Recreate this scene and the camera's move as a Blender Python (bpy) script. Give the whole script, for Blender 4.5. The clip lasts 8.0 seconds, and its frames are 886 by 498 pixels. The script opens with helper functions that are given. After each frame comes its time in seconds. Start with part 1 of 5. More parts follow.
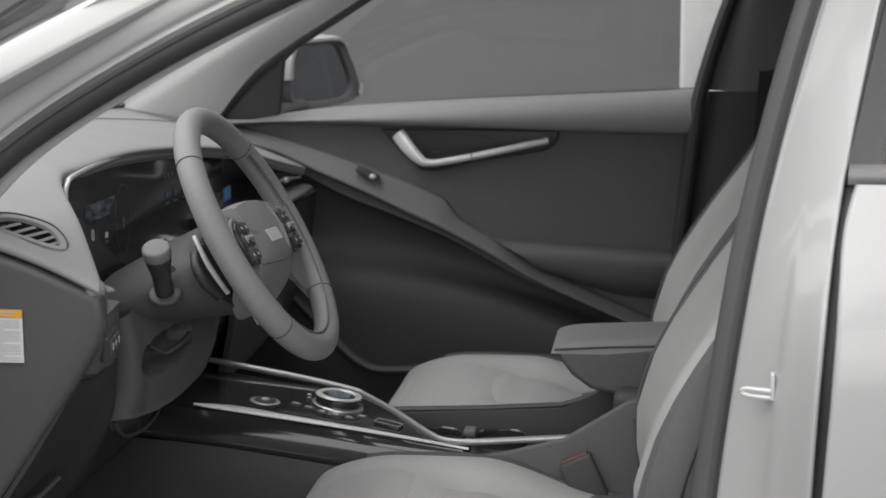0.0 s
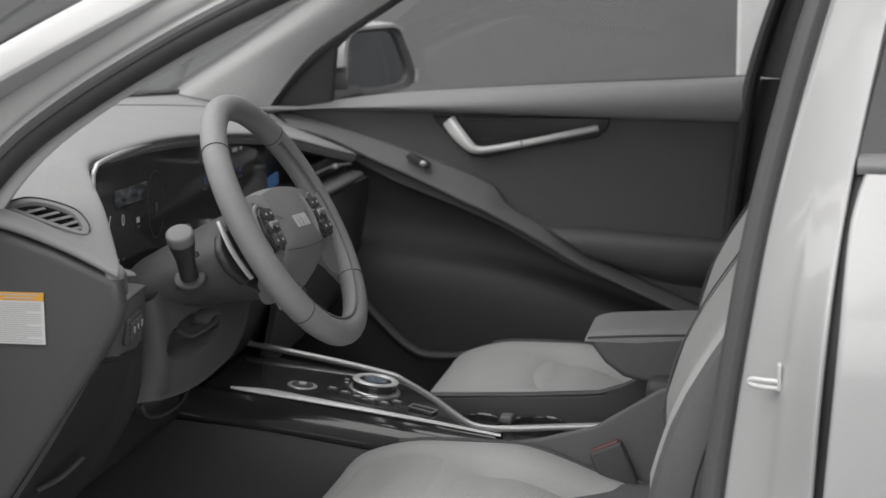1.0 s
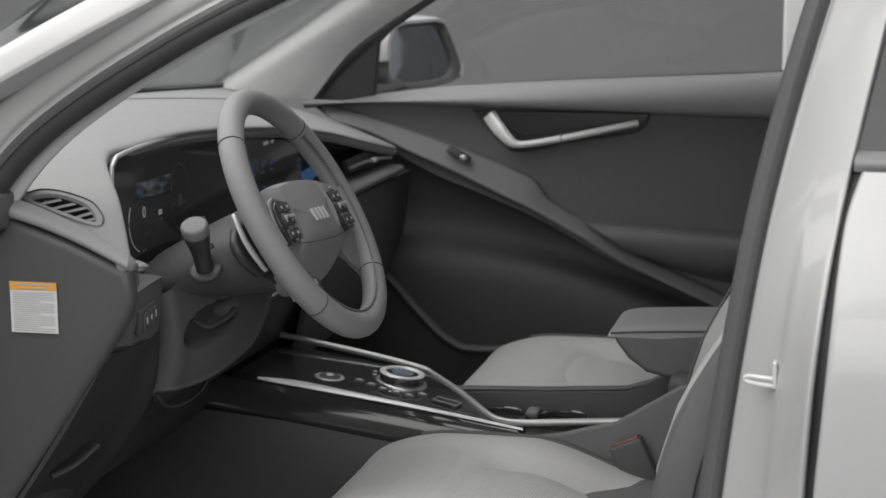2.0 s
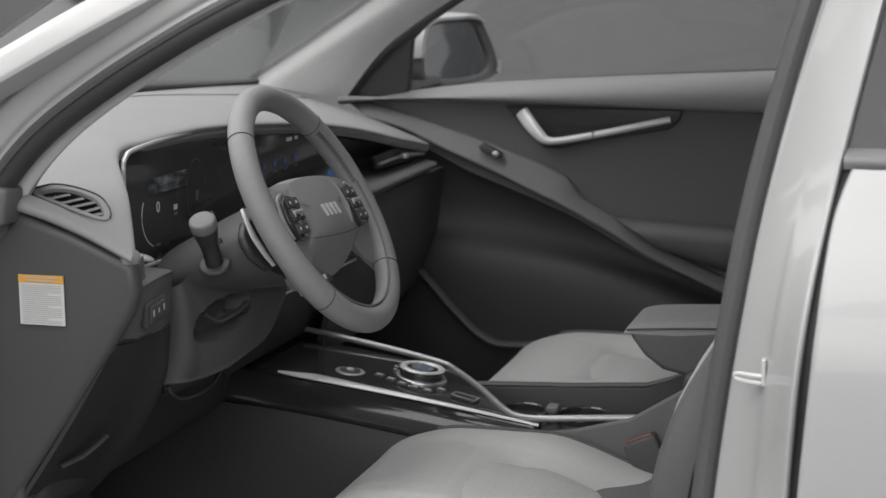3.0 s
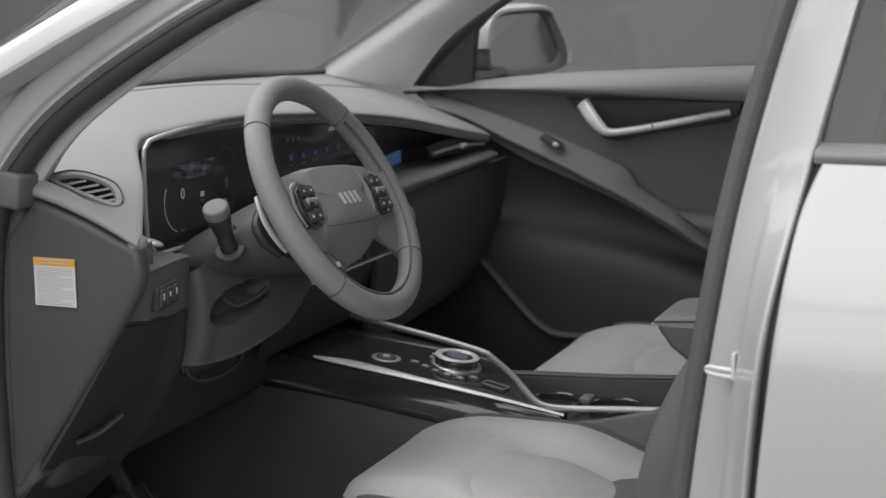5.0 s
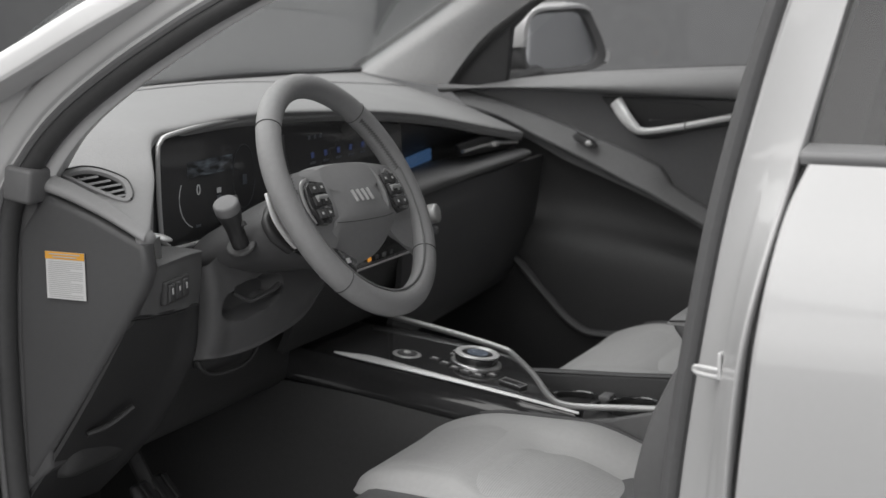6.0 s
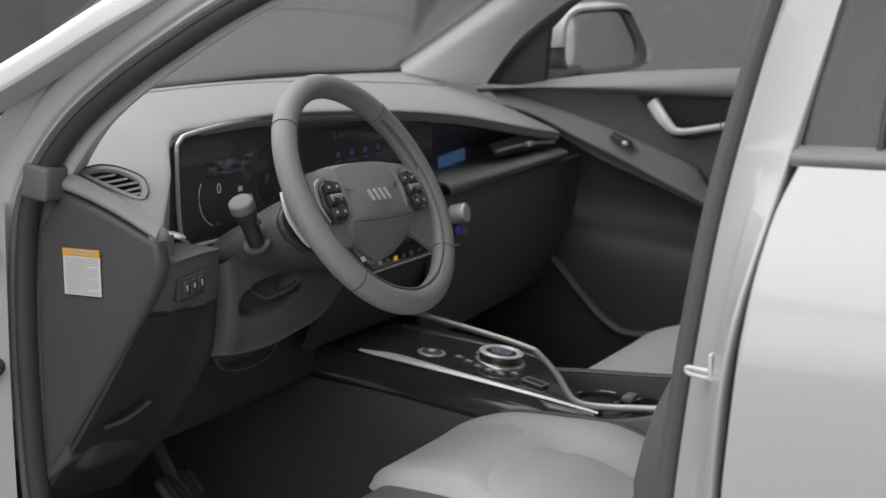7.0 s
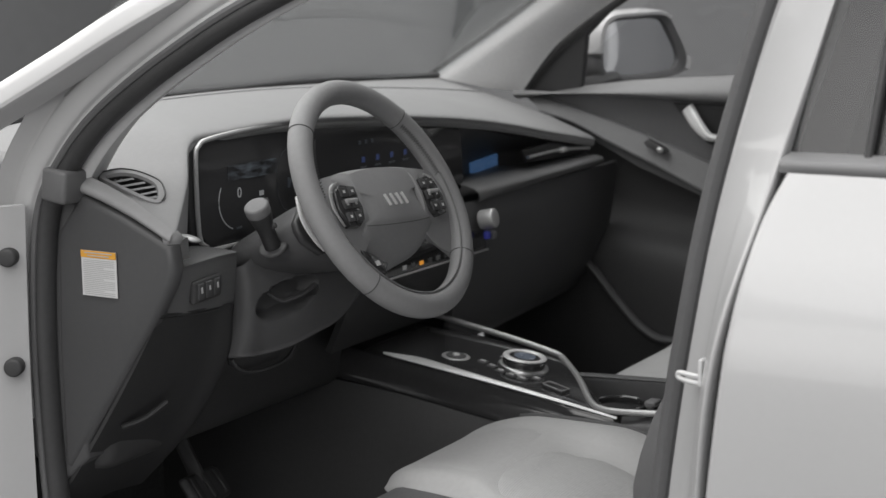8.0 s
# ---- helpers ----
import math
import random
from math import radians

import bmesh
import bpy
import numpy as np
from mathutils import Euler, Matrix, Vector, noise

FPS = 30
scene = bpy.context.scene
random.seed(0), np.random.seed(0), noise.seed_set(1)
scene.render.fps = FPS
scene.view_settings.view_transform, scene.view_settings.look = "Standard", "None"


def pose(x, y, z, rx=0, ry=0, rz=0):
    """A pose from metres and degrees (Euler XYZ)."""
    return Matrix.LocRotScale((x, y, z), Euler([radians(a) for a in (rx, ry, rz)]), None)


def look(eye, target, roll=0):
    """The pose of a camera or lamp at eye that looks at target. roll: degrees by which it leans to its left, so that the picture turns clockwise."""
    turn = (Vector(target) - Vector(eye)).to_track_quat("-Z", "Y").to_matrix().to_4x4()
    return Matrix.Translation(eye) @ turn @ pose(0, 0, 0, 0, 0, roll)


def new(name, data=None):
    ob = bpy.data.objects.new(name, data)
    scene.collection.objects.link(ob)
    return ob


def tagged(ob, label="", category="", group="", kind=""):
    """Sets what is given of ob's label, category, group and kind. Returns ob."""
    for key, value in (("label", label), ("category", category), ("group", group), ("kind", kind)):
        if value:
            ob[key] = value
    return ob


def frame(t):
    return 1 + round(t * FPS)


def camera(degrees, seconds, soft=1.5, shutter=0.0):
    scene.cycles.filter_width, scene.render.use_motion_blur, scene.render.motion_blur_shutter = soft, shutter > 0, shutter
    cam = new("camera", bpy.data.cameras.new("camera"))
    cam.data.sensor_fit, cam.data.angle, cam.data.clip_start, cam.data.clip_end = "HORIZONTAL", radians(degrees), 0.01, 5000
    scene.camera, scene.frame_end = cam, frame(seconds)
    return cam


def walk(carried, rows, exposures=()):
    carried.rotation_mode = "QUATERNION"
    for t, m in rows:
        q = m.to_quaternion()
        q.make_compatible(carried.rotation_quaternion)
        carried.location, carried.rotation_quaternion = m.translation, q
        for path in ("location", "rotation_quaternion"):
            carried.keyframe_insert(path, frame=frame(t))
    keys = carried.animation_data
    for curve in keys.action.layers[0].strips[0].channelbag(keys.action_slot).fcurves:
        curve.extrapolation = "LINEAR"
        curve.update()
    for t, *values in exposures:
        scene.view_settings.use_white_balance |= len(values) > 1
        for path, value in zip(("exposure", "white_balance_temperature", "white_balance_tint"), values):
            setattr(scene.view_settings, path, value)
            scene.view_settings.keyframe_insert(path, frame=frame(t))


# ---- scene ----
cam = camera(30.2, 8.0)
PATH = [
    (0, (0.5, -2.41, 1.274), (0.249, -0.448, 0.976), -0.2),
    (0.5, (0.545, -2.408, 1.275), (0.236, -0.456, 0.968), -0.2),
    (1, (0.593, -2.404, 1.276), (0.225, -0.464, 0.962), -0.3),
    (1.5, (0.638, -2.401, 1.277), (0.218, -0.471, 0.959), -0.3),
    (2, (0.685, -2.397, 1.279), (0.214, -0.48, 0.957), -0.3),
    (3.5, (0.819, -2.378, 1.28), (0.213, -0.5, 0.952), -0.5),
    (4, (0.866, -2.369, 1.281), (0.215, -0.507, 0.949), -0.5),
    (5.5, (0.997, -2.34, 1.283), (0.218, -0.53, 0.945), -0.5),
    (6, (1.043, -2.328, 1.284), (0.219, -0.538, 0.945), -0.5),
    (6.5, (1.086, -2.317, 1.286), (0.219, -0.547, 0.946), -0.6),
    (7, (1.13, -2.303, 1.287), (0.217, -0.556, 0.947), -0.6),
    (7.5, (1.176, -2.289, 1.288), (0.218, -0.565, 0.951), -0.6),
    (8, (1.217, -2.279, 1.288), (0.219, -0.578, 0.956), -0.7),
]
walk(cam, [(t, look(eye, target, roll)) for t, eye, target, roll in PATH])

cam.data.dof.use_dof, cam.data.dof.focus_distance, cam.data.dof.aperture_fstop = True, 2.15, 6.5

# ---- world and lamps ----
world = bpy.data.worlds.new("studio_air")
world.use_nodes = True
scene.world = world
world.node_tree.nodes["Background"].inputs[0].default_value = (0.83, 0.835, 0.85, 1)
world.node_tree.nodes["Background"].inputs[1].default_value = 0.97


def softbox(name, size_x, size_y, watts, eye, target):
    lamp = bpy.data.lights.new(name, "AREA")
    lamp.shape, lamp.size, lamp.size_y, lamp.energy = "RECTANGLE", size_x, size_y, watts
    lamp.color = (1.0, 0.985, 0.965)
    ob = new(name, lamp)
    ob.matrix_world = look(eye, target)
    return ob


softbox("softbox_overhead", 5.5, 4.0, 165, (-0.6, -0.6, 3.7), (-0.3, -0.3, 0.0))
softbox("softbox_front", 3.0, 2.0, 60, (-3.6, 0.3, 2.9), (0.0, 0.0, 1.0))
softbox("softbox_side", 4.0, 2.0, 62, (0.2, -4.6, 2.4), (0.0, 0.0, 0.7))

# added fill without a known source: lifts the backdrop seen through the windscreen
softbox("wall_fill_lamp", 3.0, 1.0, 34, (-2.4, 2.2, 3.4), (-3.2, 4.5, 0.9))

# ---- materials ----


def material(name, colour, rough=0.5, metal=0.0, vary=0.12, vary_scale=6.0, bump=0.0, bump_scale=900.0, kind="noise",
             coat=0.0, emit=None, glow=0.0):
    """A surface with colour that drifts at two scales and a fine relief."""
    m = bpy.data.materials.new(name)
    m.use_nodes = True
    nt = m.node_tree
    b = nt.nodes["Principled BSDF"]
    b.inputs["Roughness"].default_value, b.inputs["Metallic"].default_value = rough, metal
    b.inputs["Coat Weight"].default_value, b.inputs["Coat Roughness"].default_value = coat, 0.05
    co = nt.nodes.new("ShaderNodeTexCoord")
    n1, n2 = nt.nodes.new("ShaderNodeTexNoise"), nt.nodes.new("ShaderNodeTexNoise")
    n1.inputs["Scale"].default_value, n1.inputs["Detail"].default_value = vary_scale, 4
    n2.inputs["Scale"].default_value, n2.inputs["Detail"].default_value = vary_scale * 22, 3
    mix = nt.nodes.new("ShaderNodeMath")
    mix.operation = "ADD"
    for n in (n1, n2):
        nt.links.new(co.outputs["Object"], n.inputs["Vector"])
    nt.links.new(n1.outputs["Fac"], mix.inputs[0])
    nt.links.new(n2.outputs["Fac"], mix.inputs[1])
    ramp = nt.nodes.new("ShaderNodeMapRange")
    ramp.inputs["From Min"].default_value, ramp.inputs["From Max"].default_value = 0.6, 1.4
    ramp.inputs["To Min"].default_value, ramp.inputs["To Max"].default_value = 1 - vary, 1 + vary
    nt.links.new(mix.outputs[0], ramp.inputs["Value"])
    tint = nt.nodes.new("ShaderNodeVectorMath")
    tint.operation = "SCALE"
    tint.inputs[0].default_value = colour
    nt.links.new(ramp.outputs[0], tint.inputs["Scale"])
    nt.links.new(tint.outputs[0], b.inputs["Base Color"])
    wear = nt.nodes.new("ShaderNodeMapRange")
    wear.inputs["From Min"].default_value, wear.inputs["From Max"].default_value = 0.3, 0.7
    wear.inputs["To Min"].default_value, wear.inputs["To Max"].default_value = max(rough - 0.06, 0.02), min(rough + 0.06, 1)
    nt.links.new(n1.outputs["Fac"], wear.inputs["Value"])
    nt.links.new(wear.outputs[0], b.inputs["Roughness"])
    if bump:
        if kind == "grain":
            t = nt.nodes.new("ShaderNodeTexVoronoi")
            out = t.outputs["Distance"]
        elif kind == "ribs":
            t = nt.nodes.new("ShaderNodeTexWave")
            t.bands_direction = "X"
            t.inputs["Distortion"].default_value = 0.4
            out = t.outputs["Fac"]
        else:
            t = nt.nodes.new("ShaderNodeTexNoise")
            out = t.outputs["Fac"]
        t.inputs["Scale"].default_value = bump_scale
        nt.links.new(co.outputs["Object"], t.inputs["Vector"])
        bp = nt.nodes.new("ShaderNodeBump")
        bp.inputs["Strength"].default_value, bp.inputs["Distance"].default_value = bump, 0.001
        nt.links.new(out, bp.inputs["Height"])
        nt.links.new(bp.outputs[0], b.inputs["Normal"])
    if emit:
        b.inputs["Emission Color"].default_value, b.inputs["Emission Strength"].default_value = (*emit, 1), glow
    return m


def glass(name, tint, rough=0.0, base=0.025, gain=0.6):
    """Thin see-through pane: clear with a mirror's share by the angle."""
    m = bpy.data.materials.new(name)
    m.use_nodes = True
    nt = m.node_tree
    nt.nodes.remove(nt.nodes["Principled BSDF"])
    a, g, f = nt.nodes.new("ShaderNodeBsdfTransparent"), nt.nodes.new("ShaderNodeBsdfGlossy"), nt.nodes.new("ShaderNodeLayerWeight")
    a.inputs[0].default_value = (*tint, 1)
    g.inputs["Roughness"].default_value = rough
    f.inputs["Blend"].default_value = 0.5
    steep, share = nt.nodes.new("ShaderNodeMath"), nt.nodes.new("ShaderNodeMath")
    steep.operation, share.operation = "POWER", "MULTIPLY_ADD"
    steep.inputs[1].default_value = 4.0
    share.inputs[1].default_value, share.inputs[2].default_value = gain, base
    nt.links.new(f.outputs["Facing"], steep.inputs[0])
    nt.links.new(steep.outputs[0], share.inputs[0])
    mix = nt.nodes.new("ShaderNodeMixShader")
    nt.links.new(share.outputs[0], mix.inputs[0])
    nt.links.new(a.outputs[0], mix.inputs[1])
    nt.links.new(g.outputs[0], mix.inputs[2])
    nt.links.new(mix.outputs[0], nt.nodes["Material Output"].inputs[0])
    return m


PAINT = material("white_car_paint", (0.475, 0.475, 0.477), 0.40, vary=0.015, coat=0.5)
PAD = material("grey_soft_dash_skin", (0.255, 0.255, 0.257), 0.62, vary=0.04, bump=0.35, bump_scale=700, kind="grain")
TRIM = material("mid_grey_plastic_trim", (0.17, 0.17, 0.173), 0.55, vary=0.06, bump=0.3, bump_scale=900, kind="grain")
TRIM_LIGHT = material("pale_grey_pillar_cloth", (0.58, 0.58, 0.583), 0.8, vary=0.05, bump=0.2, bump_scale=1500)
DARK = material("charcoal_plastic", (0.075, 0.075, 0.077), 0.55, vary=0.1, bump=0.3, bump_scale=900, kind="grain")
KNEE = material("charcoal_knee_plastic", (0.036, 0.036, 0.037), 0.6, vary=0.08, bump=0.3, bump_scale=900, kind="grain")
END = material("slate_end_panel", (0.068, 0.068, 0.070), 0.5, vary=0.05, bump=0.12, bump_scale=700, kind="grain")
SHELF = material("slate_shelf_plastic", (0.13, 0.13, 0.132), 0.5, vary=0.06, bump=0.3, bump_scale=900, kind="grain")
JET = material("jet_black_plastic", (0.032, 0.032, 0.033), 0.42, vary=0.08)
BELT_GREY = material("pale_grey_belt_trim", (0.27, 0.27, 0.273), 0.5, vary=0.05, bump=0.3, bump_scale=800, kind="grain")
MOULD = material("satin_grey_moulding", (0.24, 0.24, 0.243), 0.4, metal=0.2, vary=0.04)
RUBBER_GREY = material("grey_rubber", (0.105, 0.105, 0.107), 0.55, vary=0.08, bump=0.15, bump_scale=300)
COVER = material("grey_column_plastic", (0.074, 0.074, 0.076), 0.55, vary=0.05, bump=0.3, bump_scale=900, kind="grain")
DOOR_LOW = material("black_door_plastic", (0.04, 0.04, 0.041), 0.55, vary=0.1, bump=0.3, bump_scale=900, kind="grain")
DOOR_MID = material("dark_grey_door_skin", (0.115, 0.115, 0.118), 0.6, vary=0.06, bump=0.3, bump_scale=700, kind="grain")
BLACK = material("black_plastic", (0.055, 0.055, 0.056), 0.5, vary=0.1)
GLOSS = material("piano_black", (0.036, 0.036, 0.037), 0.10, vary=0.1, coat=0.5)
RUBBER = material("black_rubber", (0.045, 0.045, 0.046), 0.55, vary=0.15, bump=0.15, bump_scale=300)
BRIGHT = material("bright_satin_metal", (0.74, 0.74, 0.74), 0.33, metal=0.25, vary=0.03)
SATIN = material("satin_edge_metal", (0.44, 0.44, 0.44), 0.36, metal=0.55, vary=0.04)
CHROME = material("satin_chrome", (0.78, 0.78, 0.78), 0.30, metal=1.0, vary=0.04)
SILVER = material("silver_paint", (0.58, 0.58, 0.58), 0.35, metal=0.5, vary=0.04)
LEATHER = material("grey_wheel_leather", (0.27, 0.27, 0.273), 0.5, vary=0.06, bump=0.3, bump_scale=1100, kind="grain")
SEAT = material("pale_grey_seat_leather", (0.46, 0.46, 0.46), 0.6, vary=0.05, bump=0.25, bump_scale=900, kind="grain")
CLOTH = material("ribbed_grey_seat_cloth", (0.46, 0.46, 0.46), 0.8, vary=0.06, bump=0.5, bump_scale=98, kind="ribs")
SEAT_SIDE = material("dark_grey_seat_side", (0.13, 0.13, 0.132), 0.6, vary=0.06, bump=0.25, bump_scale=900, kind="grain")
CARPET = material("black_carpet", (0.10, 0.10, 0.101), 0.95, vary=0.3, bump=0.9, bump_scale=400)
SCREEN = material("black_glass_screen", (0.044, 0.044, 0.046), 0.10, vary=0.05)
PAPER = material("white_label_paper", (0.62, 0.62, 0.62), 0.6, vary=0.02)
ORANGE = material("orange_label_band", (0.72, 0.36, 0.05), 0.6, vary=0.03)
INK = material("grey_print", (0.42, 0.42, 0.42), 0.7, vary=0.05)
RED = material("red_release_button", (0.13, 0.062, 0.060), 0.45)
WEBBING = material("dark_seat_belt_webbing", (0.03, 0.03, 0.031), 0.8, vary=0.1, bump=0.4, bump_scale=600)
GLASS = glass("clear_car_glass", (0.95, 0.95, 0.952))
SCREEN_GLASS = glass("laminated_windscreen_glass", (0.93, 0.94, 0.94), 0.03, 0.03, 0.9)
GLASS_DARK = glass("tinted_rear_glass", (0.62, 0.62, 0.63), 0.28, 0.06)
MIRROR = material("mirror_silver", (0.62, 0.63, 0.65), 0.02, metal=1.0, vary=0.01)
FLOOR_GREY = material("grey_studio_floor", (0.22, 0.22, 0.225), 0.55, vary=0.08, vary_scale=1.2)
WALL_GREY = material("grey_studio_wall", (0.178, 0.180, 0.183), 0.8, vary=0.05, vary_scale=0.7)
WALL_PALE = material("pale_studio_wall", (0.6, 0.6, 0.6), 0.8, vary=0.05, vary_scale=0.7)
REFLECTION_WHITE = material("white_reflection_strip", (0.75, 0.75, 0.75), 0.7)
GLOW_WHITE = material("screen_white", (0.3, 0.3, 0.3), 0.3, emit=(0.75, 0.78, 0.82), glow=0.10)
GLOW_GREY = material("screen_grey_blue", (0.03, 0.03, 0.03), 0.3, emit=(0.30, 0.36, 0.46), glow=0.035)
GLOW_BLUE = material("reflected_screen_blue", (0.02, 0.03, 0.06), 0.2, emit=(0.10, 0.22, 0.46), glow=0.22)
GLOW_ICON = material("screen_dim_blue", (0.02, 0.03, 0.06), 0.2, emit=(0.12, 0.16, 0.40), glow=0.14)
GLOW_DIAL = material("dial_picture", (0.10, 0.11, 0.13), 0.25, vary=0.6, vary_scale=60, emit=(0.30, 0.38, 0.50), glow=0.12)
GLOW_AMBER = material("amber_lamp", (0.2, 0.08, 0.01), 0.3, emit=(0.8, 0.33, 0.04), glow=0.6)
GLOW_DEEP = material("deep_blue_lamp", (0.02, 0.02, 0.1), 0.2, emit=(0.08, 0.10, 0.60), glow=0.12)


def dim_picture(name):
    """A faint lit picture: cloudy streaks on a black display."""
    m = bpy.data.materials.new(name)
    m.use_nodes = True
    nt = m.node_tree
    b = nt.nodes["Principled BSDF"]
    b.inputs["Base Color"].default_value, b.inputs["Roughness"].default_value = (0.036, 0.036, 0.038, 1), 0.1
    co, grow, n, ramp = (nt.nodes.new("ShaderNode" + k) for k in ("TexCoord", "Mapping", "TexNoise", "MapRange"))
    grow.inputs["Scale"].default_value = (1, 35, 130)
    n.inputs["Scale"].default_value, n.inputs["Detail"].default_value = 1.0, 5
    ramp.inputs["From Min"].default_value, ramp.inputs["From Max"].default_value = 0.42, 0.75
    ramp.inputs["To Min"].default_value, ramp.inputs["To Max"].default_value = 0.0, 0.11
    nt.links.new(co.outputs["Object"], grow.inputs["Vector"])
    nt.links.new(grow.outputs[0], n.inputs["Vector"])
    nt.links.new(n.outputs["Fac"], ramp.inputs["Value"])
    nt.links.new(ramp.outputs[0], b.inputs["Emission Strength"])
    b.inputs["Emission Color"].default_value = (0.42, 0.50, 0.58, 1)
    return m


GLOW_MAP = dim_picture("dim_map_picture")

# ---- mesh helpers ----
BASE = {}


def thing(name, at, label, category, group="", kind="", m=None):
    ob = new(name)
    ob.empty_display_size = 0.05
    ob.matrix_world = m if m else Matrix.Translation(at)
    BASE[ob.name] = None if m else Vector(at)
    return tagged(ob, label, category, group, kind)


def finish(bm, sharp=40):
    bmesh.ops.recalc_face_normals(bm, faces=bm.faces[:])
    me = bpy.data.meshes.new("mesh")
    bm.to_mesh(me)
    bm.free()
    for p in me.polygons:
        p.use_smooth = True
    me.set_sharp_from_angle(angle=radians(sharp))
    return me


def part(name, bm, mat, parent=None, label="", sharp=40):
    """Links a bmesh, in world metres, as one mesh under a thing or a part of it (in the thing's own frame where it is turned)."""
    top = parent
    while top is not None and top.parent is not None:
        top = top.parent
    if top is not None and BASE.get(top.name) is not None:
        bmesh.ops.translate(bm, verts=bm.verts[:], vec=-BASE[top.name])
    me = finish(bm, sharp)
    me.name = name
    me.materials.append(mat)
    ob = new(name, me)
    ob.parent = parent
    return tagged(ob, label)


def spline(pts, n=8, closed=False):
    """Points along a smooth curve through pts, n to each stretch."""
    p = [Vector(q) for q in pts]
    out, count = [], len(p)
    for i in range(count if closed else count - 1):
        a, b, c, d = (p[(i + k) % count] if closed else p[min(max(i + k, 0), count - 1)] for k in (-1, 0, 1, 2))
        for j in range(n):
            t = j / n
            out.append(0.5 * (2 * b + (c - a) * t + (2 * a - 5 * b + 4 * c - d) * t * t + (3 * b - a - 3 * c + d) * t ** 3))
    return out if closed else out + [p[-1]]


def skin(rows, loop_u=False, loop_v=False, cap=False):
    bm = bmesh.new()
    vs = [[bm.verts.new(p) for p in row] for row in rows]
    nu, nv = len(vs), len(vs[0])
    for i in range(nu if loop_u else nu - 1):
        for j in range(nv if loop_v else nv - 1):
            bm.faces.new((vs[i][j], vs[(i + 1) % nu][j], vs[(i + 1) % nu][(j + 1) % nv], vs[i][(j + 1) % nv]))
    if cap:
        bm.faces.new(vs[0])
        bm.faces.new(vs[-1])
    return bm


def surf(rows, nu=6, nv=6, thick=0.0):
    """A smooth sheet through a net of control points, with thickness."""
    across = [spline(r, nv) for r in rows]
    down = [spline([r[j] for r in across], nu) for j in range(len(across[0]))]
    if not thick:
        return skin(down)
    nu_, nv_ = len(down), len(down[0])
    inner = []
    for i in range(nu_):
        row = []
        for j in range(nv_):
            du = down[min(i + 1, nu_ - 1)][j] - down[max(i - 1, 0)][j]
            dv = down[i][min(j + 1, nv_ - 1)] - down[i][max(j - 1, 0)]
            n = du.cross(dv)
            row.append(down[i][j] + (n.normalized() if n.length > 1e-9 else Vector((0, 0, 0))) * thick)
        inner.append(row)
    bm = bmesh.new()
    va, vb = ([[bm.verts.new(p) for p in row] for row in layer] for layer in (down, inner))
    for i in range(nu_ - 1):
        for j in range(nv_ - 1):
            bm.faces.new((va[i][j], va[i + 1][j], va[i + 1][j + 1], va[i][j + 1]))
            bm.faces.new((vb[i][j], vb[i][j + 1], vb[i + 1][j + 1], vb[i + 1][j]))
    for i in range(nu_ - 1):
        for j in (0, nv_ - 1):
            bm.faces.new((va[i][j], va[i + 1][j], vb[i + 1][j], vb[i][j]))
    for j in range(nv_ - 1):
        for i in (0, nu_ - 1):
            bm.faces.new((va[i][j], va[i][j + 1], vb[i][j + 1], vb[i][j]))
    return bm


def tube(pts, r, r2=None, sides=10, closed=False, ends=True, up=(0, 0, 1), smooth=6):
    """A round or oval bar along a smooth path; r may be one radius for each of the smoothed points."""
    path = spline(pts, smooth, closed) if smooth > 1 else [Vector(p) for p in pts]
    rows, n = [], len(path)
    for i, p in enumerate(path):
        a, b = (path[(i - 1) % n], path[(i + 1) % n]) if closed else (path[max(i - 1, 0)], path[min(i + 1, n - 1)])
        d = (b - a).normalized()
        side = d.cross(Vector(up)).normalized()
        top = side.cross(d)
        rr = r(i / (n - 1)) if callable(r) else r
        qq = rr if r2 is None else r2
        rows.append([p + side * rr * math.cos(k * math.tau / sides) + top * qq * math.sin(k * math.tau / sides) for k in range(sides)])
    return skin(rows, loop_u=closed, loop_v=True, cap=ends and not closed)


def bevelled(bm, width, segments=3):
    if width:
        bmesh.ops.bevel(bm, geom=bm.edges[:], offset=width, segments=segments, profile=0.5, affect="EDGES", clamp_overlap=True)
    return bm


def box(centre, size, bevel=0.003, m=None, segments=3):
    bm = bmesh.new()
    bmesh.ops.create_cube(bm, size=1, matrix=Matrix.Diagonal((*size, 1)))
    bevelled(bm, bevel, segments)
    bmesh.ops.transform(bm, matrix=Matrix.Translation(centre) @ (m or Matrix()), verts=bm.verts[:])
    return bm


def slab(outline, axis, lo, hi, bevel=0.003, segments=3, rounded=0):
    """A plate: an outline in the two other axes, from lo to hi along the axis."""
    if rounded:
        outline = [(v.x, v.y) for v in spline([(*p, 0) for p in outline], rounded, True)]

    def place(a, b, c):
        return {"x": (c, a, b), "y": (a, c, b), "z": (a, b, c)}[axis]

    bm = bmesh.new()
    lower = [bm.verts.new(place(a, b, lo)) for a, b in outline]
    upper = [bm.verts.new(place(a, b, hi)) for a, b in outline]
    bm.faces.new(lower)
    bm.faces.new(upper)
    n = len(outline)
    for i in range(n):
        bm.faces.new((lower[i], lower[(i + 1) % n], upper[(i + 1) % n], upper[i]))
    bmesh.ops.recalc_face_normals(bm, faces=bm.faces[:])
    if bevel:
        rim = [e for e in bm.edges if (e.verts[0] in lower) == (e.verts[1] in lower)]
        bmesh.ops.bevel(bm, geom=rim, offset=bevel, segments=segments, profile=0.5, affect="EDGES", clamp_overlap=True)
    return bm


